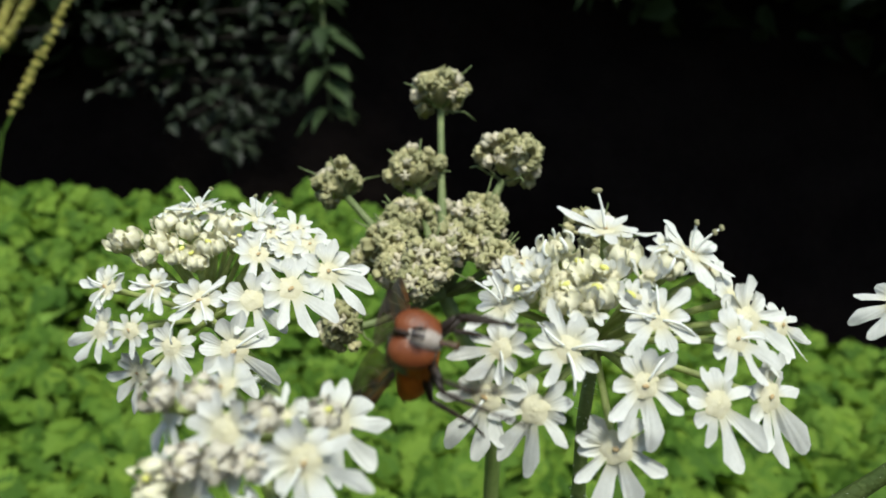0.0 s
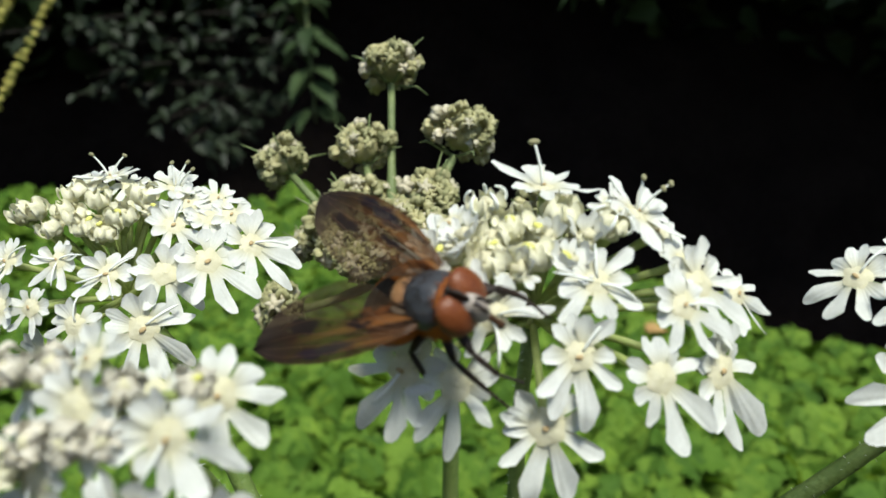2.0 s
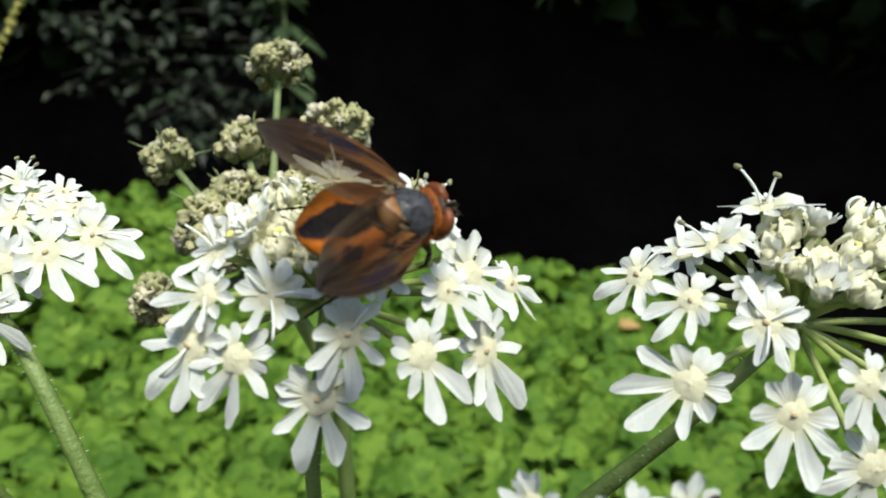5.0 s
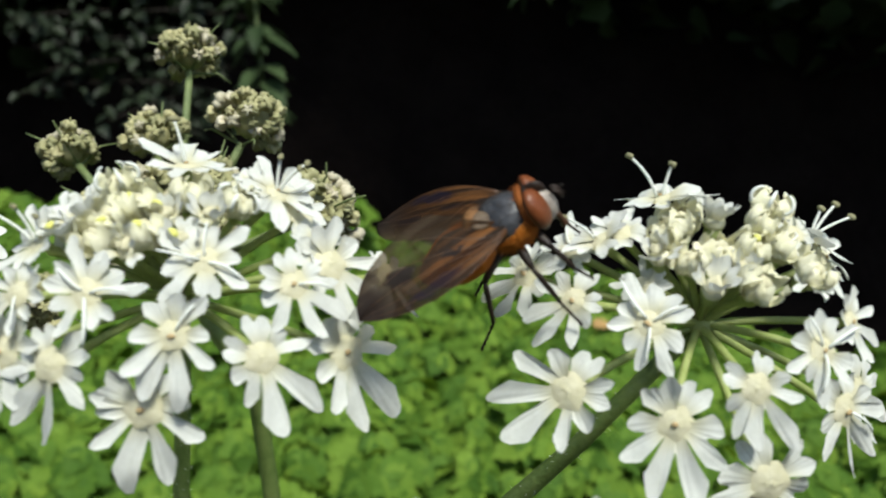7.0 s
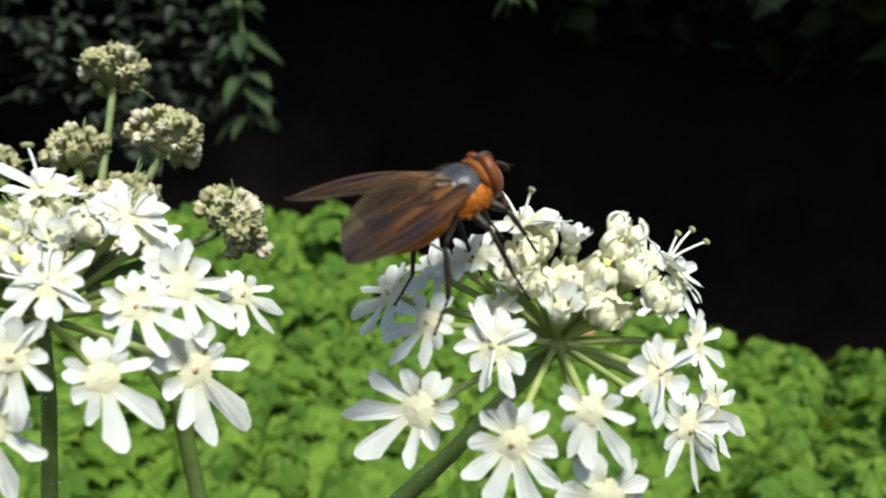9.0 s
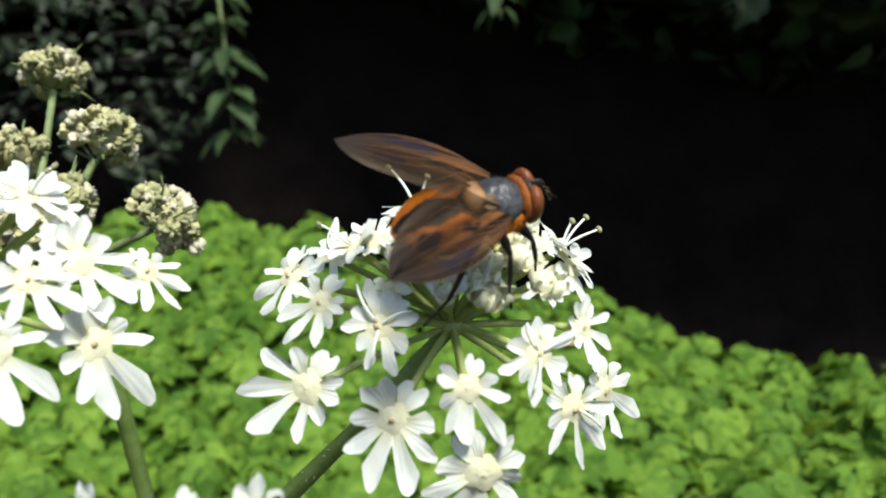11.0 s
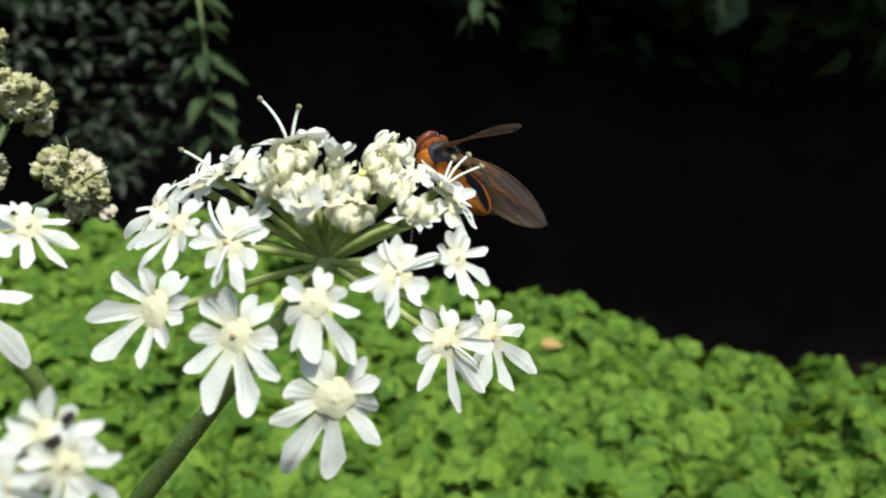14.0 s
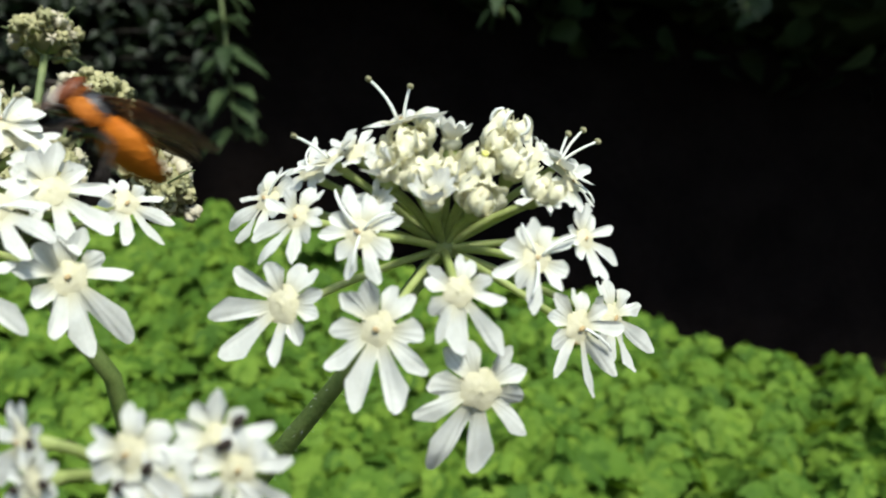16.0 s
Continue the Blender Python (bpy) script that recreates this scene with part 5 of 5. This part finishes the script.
    walk(head_f, [
    (0, pose(0.02181, 0.03767, 0.87762, -0.5, 0.9, -0.6)),
    (3, pose(0.02347, 0.03698, 0.87698, -0.5, 0.9, -0.6)),
    (5.5, pose(0.02427, 0.03872, 0.87621, -0.3, 0.6, -0.1)),
    (6, pose(0.02460, 0.03849, 0.87627, -0.0, -0.0, -0.2)),
    (7, pose(0.02665, 0.04209, 0.87454, 0.0, 0.2, 0.5)),
    (12.5, pose(0.02643, 0.03795, 0.87621, 0.2, -0.4, 0.1)),
    (15, pose(0.02555, 0.03910, 0.87656, -0.0, -0.0, -0.0)),
    (15.5, pose(0.02560, 0.03873, 0.87671, -0.0, -0.0, 0.0)),
    (16, pose(0.02556, 0.03793, 0.87719, 0.6, -1.3, 0.3)),
    ])
    walk(fly, [
    (0, pose(-0.00066, 0.04178, 0.88849, 73.2, -27.9, -82.2)),
    (0.5, pose(0.00197, 0.04561, 0.89077, 65.6, -29.1, -45.2)),
    (1, pose(0.00340, 0.04231, 0.89056, 50.6, -16.0, -45.1)),
    (1.5, pose(0.00406, 0.04107, 0.88891, 54.8, -7.0, -51.9)),
    (2, pose(0.00513, 0.04108, 0.88904, 54.9, -5.6, -48.2)),
    (2.5, pose(0.00852, 0.03870, 0.88909, 61.7, -9.5, -30.0)),
    (3, pose(0.00896, 0.03890, 0.89144, 38.5, -25.5, -3.4)),
    (5.5, pose(0.02032, 0.04365, 0.89215, 66.6, -0.1, 31.7)),
    (5.75, pose(0.02266, 0.04413, 0.89167, 39.8, 6.1, 16.5)),
    (6, pose(0.02500, 0.04461, 0.89119, 12.2, 4.7, 0.1)),
    (6.5, pose(0.02730, 0.04460, 0.88912, 33.0, -10.0, -24.0)),
    (7, pose(0.02846, 0.04683, 0.89097, 36.2, -29.5, -21.1)),
    (7.5, pose(0.02942, 0.04567, 0.89200, 12.3, -53.4, 0.5)),
    (8, pose(0.03194, 0.04464, 0.89231, 31.9, -45.8, -30.3)),
    (8.5, pose(0.03398, 0.04372, 0.89210, 31.3, -37.0, -23.8)),
    (9, pose(0.03437, 0.04546, 0.89370, 6.5, -24.0, 17.8)),
    (9.5, pose(0.03525, 0.04505, 0.89410, 8.5, -24.0, 7.0)),
    (10.75, pose(0.04135, 0.04356, 0.89226, 35.5, -10.7, 11.0)),
    (12, pose(0.04745, 0.04207, 0.89042, 62.8, -0.6, 20.6)),
    (12.5, pose(0.05082, 0.04361, 0.88777, 31.7, 31.7, 15.4)),
    (13, pose(0.05355, 0.05052, 0.88237, 88.0, 47.7, 57.3)),
    (13.25, pose(0.05228, 0.05302, 0.88523, 92.1, 1.6, 78.1)),
    (13.5, pose(0.05100, 0.05553, 0.88810, 77.2, -42.7, 102.6)),
    (14, pose(0.04884, 0.06152, 0.89029, 15.9, -33.5, 125.0)),
    (14.5, pose(0.04810, 0.05960, 0.88955, -7.4, -28.0, -166.4)),
    (15, pose(0.04514, 0.05780, 0.89270, 13.0, -37.8, -179.8)),
    (15.5, pose(0.03420, 0.06066, 0.89123, 3.9, 3.3, -173.8)),
    (15.8, pose(0.02727, 0.05680, 0.89421, 6.1, -7.1, -173.0)),
    (16, pose(0.01874, 0.05708, 0.89381, 25.3, -39.2, -170.8)),
    ])
    walk(wings[0], [
    (0, pose(0.0001, 0.00120, 0.00060, 14.8, -11.2, 149.9)),
    (0.5, pose(0.0001, 0.00120, 0.00060, 15.0, -13.3, 164.0)),
    (1, pose(0.0001, 0.00120, 0.00060, 15.0, -17.6, 154.5)),
    (1.5, pose(0.0001, 0.00120, 0.00060, 15.0, -22.0, 150.4)),
    (2, pose(0.0001, 0.00120, 0.00060, 15.1, -21.2, 156.8)),
    (2.5, pose(0.0001, 0.00120, 0.00060, 15.1, -22.9, 155.4)),
    (3, pose(0.0001, 0.00120, 0.00060, 14.8, -10.9, 149.2)),
    (5.5, pose(0.0001, 0.00120, 0.00060, 14.9, -15.0, 155.8)),
    (6, pose(0.0001, 0.00120, 0.00060, 4.7, -5.8, 153.6)),
    (6.5, pose(0.0001, 0.00120, 0.00060, 4.8, -12.2, 153.7)),
    (7, pose(0.0001, 0.00120, 0.00060, 4.6, -2.4, 152.8)),
    (7.5, pose(0.0001, 0.00120, 0.00060, 4.7, -12.4, 144.9)),
    (8, pose(0.0001, 0.00120, 0.00060, 5.2, -28.9, 151.7)),
    (8.5, pose(0.0001, 0.00120, 0.00060, 5.1, -26.1, 153.1)),
    (9, pose(0.0001, 0.00120, 0.00060, 5.0, -15.2, 160.1)),
    (9.5, pose(0.0001, 0.00120, 0.00060, 5.1, -15.4, 163.8)),
    (12, pose(0.0001, 0.00120, 0.00060, 15.0, -16.6, 155.3)),
    (12.5, pose(0.0001, 0.00120, 0.00060, 14.9, -13.9, 156.3)),
    (13, pose(0.0001, 0.00120, 0.00060, 14.4, 1.7, 149.9)),
    (13.5, pose(0.0001, 0.00120, 0.00060, 14.6, -8.8, 142.7)),
    (14, pose(0.0001, 0.00120, 0.00060, 45.5, -36.5, 157.7)),
    (14.5, pose(0.0001, 0.00120, 0.00060, 15.9, -33.8, 191.6)),
    (15, pose(0.0001, 0.00120, 0.00060, 14.9, -13.5, 158.1)),
    (15.5, pose(0.0001, 0.00120, 0.00060, 14.9, -19.8, 144.3)),
    (15.65, pose(0.0001, 0.00120, 0.00060, 20.0, -50.0, 120.0)),
    (15.72, pose(0.0001, 0.00120, 0.00060, 10.0, 20.0, 115.0)),
    (15.8, pose(0.0001, 0.00120, 0.00060, 20.0, -55.0, 110.0)),
    (15.88, pose(0.0001, 0.00120, 0.00060, 10.0, 15.0, 120.0)),
    (16, pose(0.0001, 0.00120, 0.00060, 14.5, -2.4, 147.1)),
    ])
    walk(wings[1], [
    (0, pose(0.0001, -0.00120, 0.00060, -15.0, -14.9, -158.4)),
    (0.5, pose(0.0001, -0.00120, 0.00060, -14.8, -14.2, -144.6)),
    (1, pose(0.0001, -0.00120, 0.00060, -14.9, -11.9, -156.5)),
    (1.5, pose(0.0001, -0.00120, 0.00060, -14.9, -13.0, -156.5)),
    (2, pose(0.0001, -0.00120, 0.00060, -15.0, -18.9, -151.8)),
    (2.5, pose(0.0001, -0.00120, 0.00060, -15.0, -20.7, -152.1)),
    (3, pose(0.0001, -0.00120, 0.00060, -14.8, -11.5, -150.0)),
    (5.5, pose(0.0001, -0.00120, 0.00060, -25.2, -23.9, -155.5)),
    (6, pose(0.0001, -0.00120, 0.00060, -41.4, 4.0, -149.9)),
    (6.5, pose(0.0001, -0.00120, 0.00060, -41.8, -10.5, -149.5)),
    (7, pose(0.0001, -0.00120, 0.00060, -41.8, -11.0, -151.8)),
    (7.5, pose(0.0001, -0.00120, 0.00060, -42.0, -18.7, -132.4)),
    (8, pose(0.0001, -0.00120, 0.00060, -42.0, -17.0, -168.9)),
    (8.5, pose(0.0001, -0.00120, 0.00060, -42.0, -19.2, -156.1)),
    (9, pose(0.0001, -0.00120, 0.00060, -41.6, -2.0, -154.5)),
    (9.5, pose(0.0001, -0.00120, 0.00060, -41.5, 0.7, -150.8)),
    (12, pose(0.0001, -0.00120, 0.00060, -25.0, -19.6, -154.3)),
    (12.5, pose(0.0001, -0.00120, 0.00060, -14.9, -18.1, -149.2)),
    (13, pose(0.0001, -0.00120, 0.00060, -15.1, -19.5, -162.5)),
    (13.5, pose(0.0001, -0.00120, 0.00060, -15.3, -28.5, -160.9)),
    (14, pose(0.0001, -0.00120, 0.00060, 35.0, -3.1, -158.8)),
    (14.5, pose(0.0001, -0.00120, 0.00060, -15.1, -16.8, -164.5)),
    (15, pose(0.0001, -0.00120, 0.00060, -15.7, -35.5, -170.7)),
    (15.5, pose(0.0001, -0.00120, 0.00060, -15.2, -20.9, -163.3)),
    (15.65, pose(0.0001, -0.00120, 0.00060, -20.0, -50.0, -120.0)),
    (15.72, pose(0.0001, -0.00120, 0.00060, -10.0, 20.0, -115.0)),
    (15.8, pose(0.0001, -0.00120, 0.00060, -20.0, -55.0, -110.0)),
    (15.88, pose(0.0001, -0.00120, 0.00060, -10.0, 15.0, -120.0)),
    (16, pose(0.0001, -0.00120, 0.00060, -15.0, -25.5, -141.6)),
    ])
    # legs step a little
    for n, (leg, hip) in enumerate(legs):
        swing = 9 if n % 2 else -9
        walk(leg, [(t, pose(hip.x, hip.y, hip.z, 0, 0, swing * s)) for t, s in ((0, 0.4), (1, -0.2), (2, 0.5), (3, -0.5), (5.5, 1), (6, -1), (6.5, 0.8), (7, -0.6), (7.5, 1), (8, -0.6), (8.5, 0.4), (9.5, -0.2), (12, 1), (12.5, -1), (13, 1), (13.5, -1), (14, 1), (14.5, -0.6), (15, 0.6), (15.5, -1), (16, 0.5))])


motions()
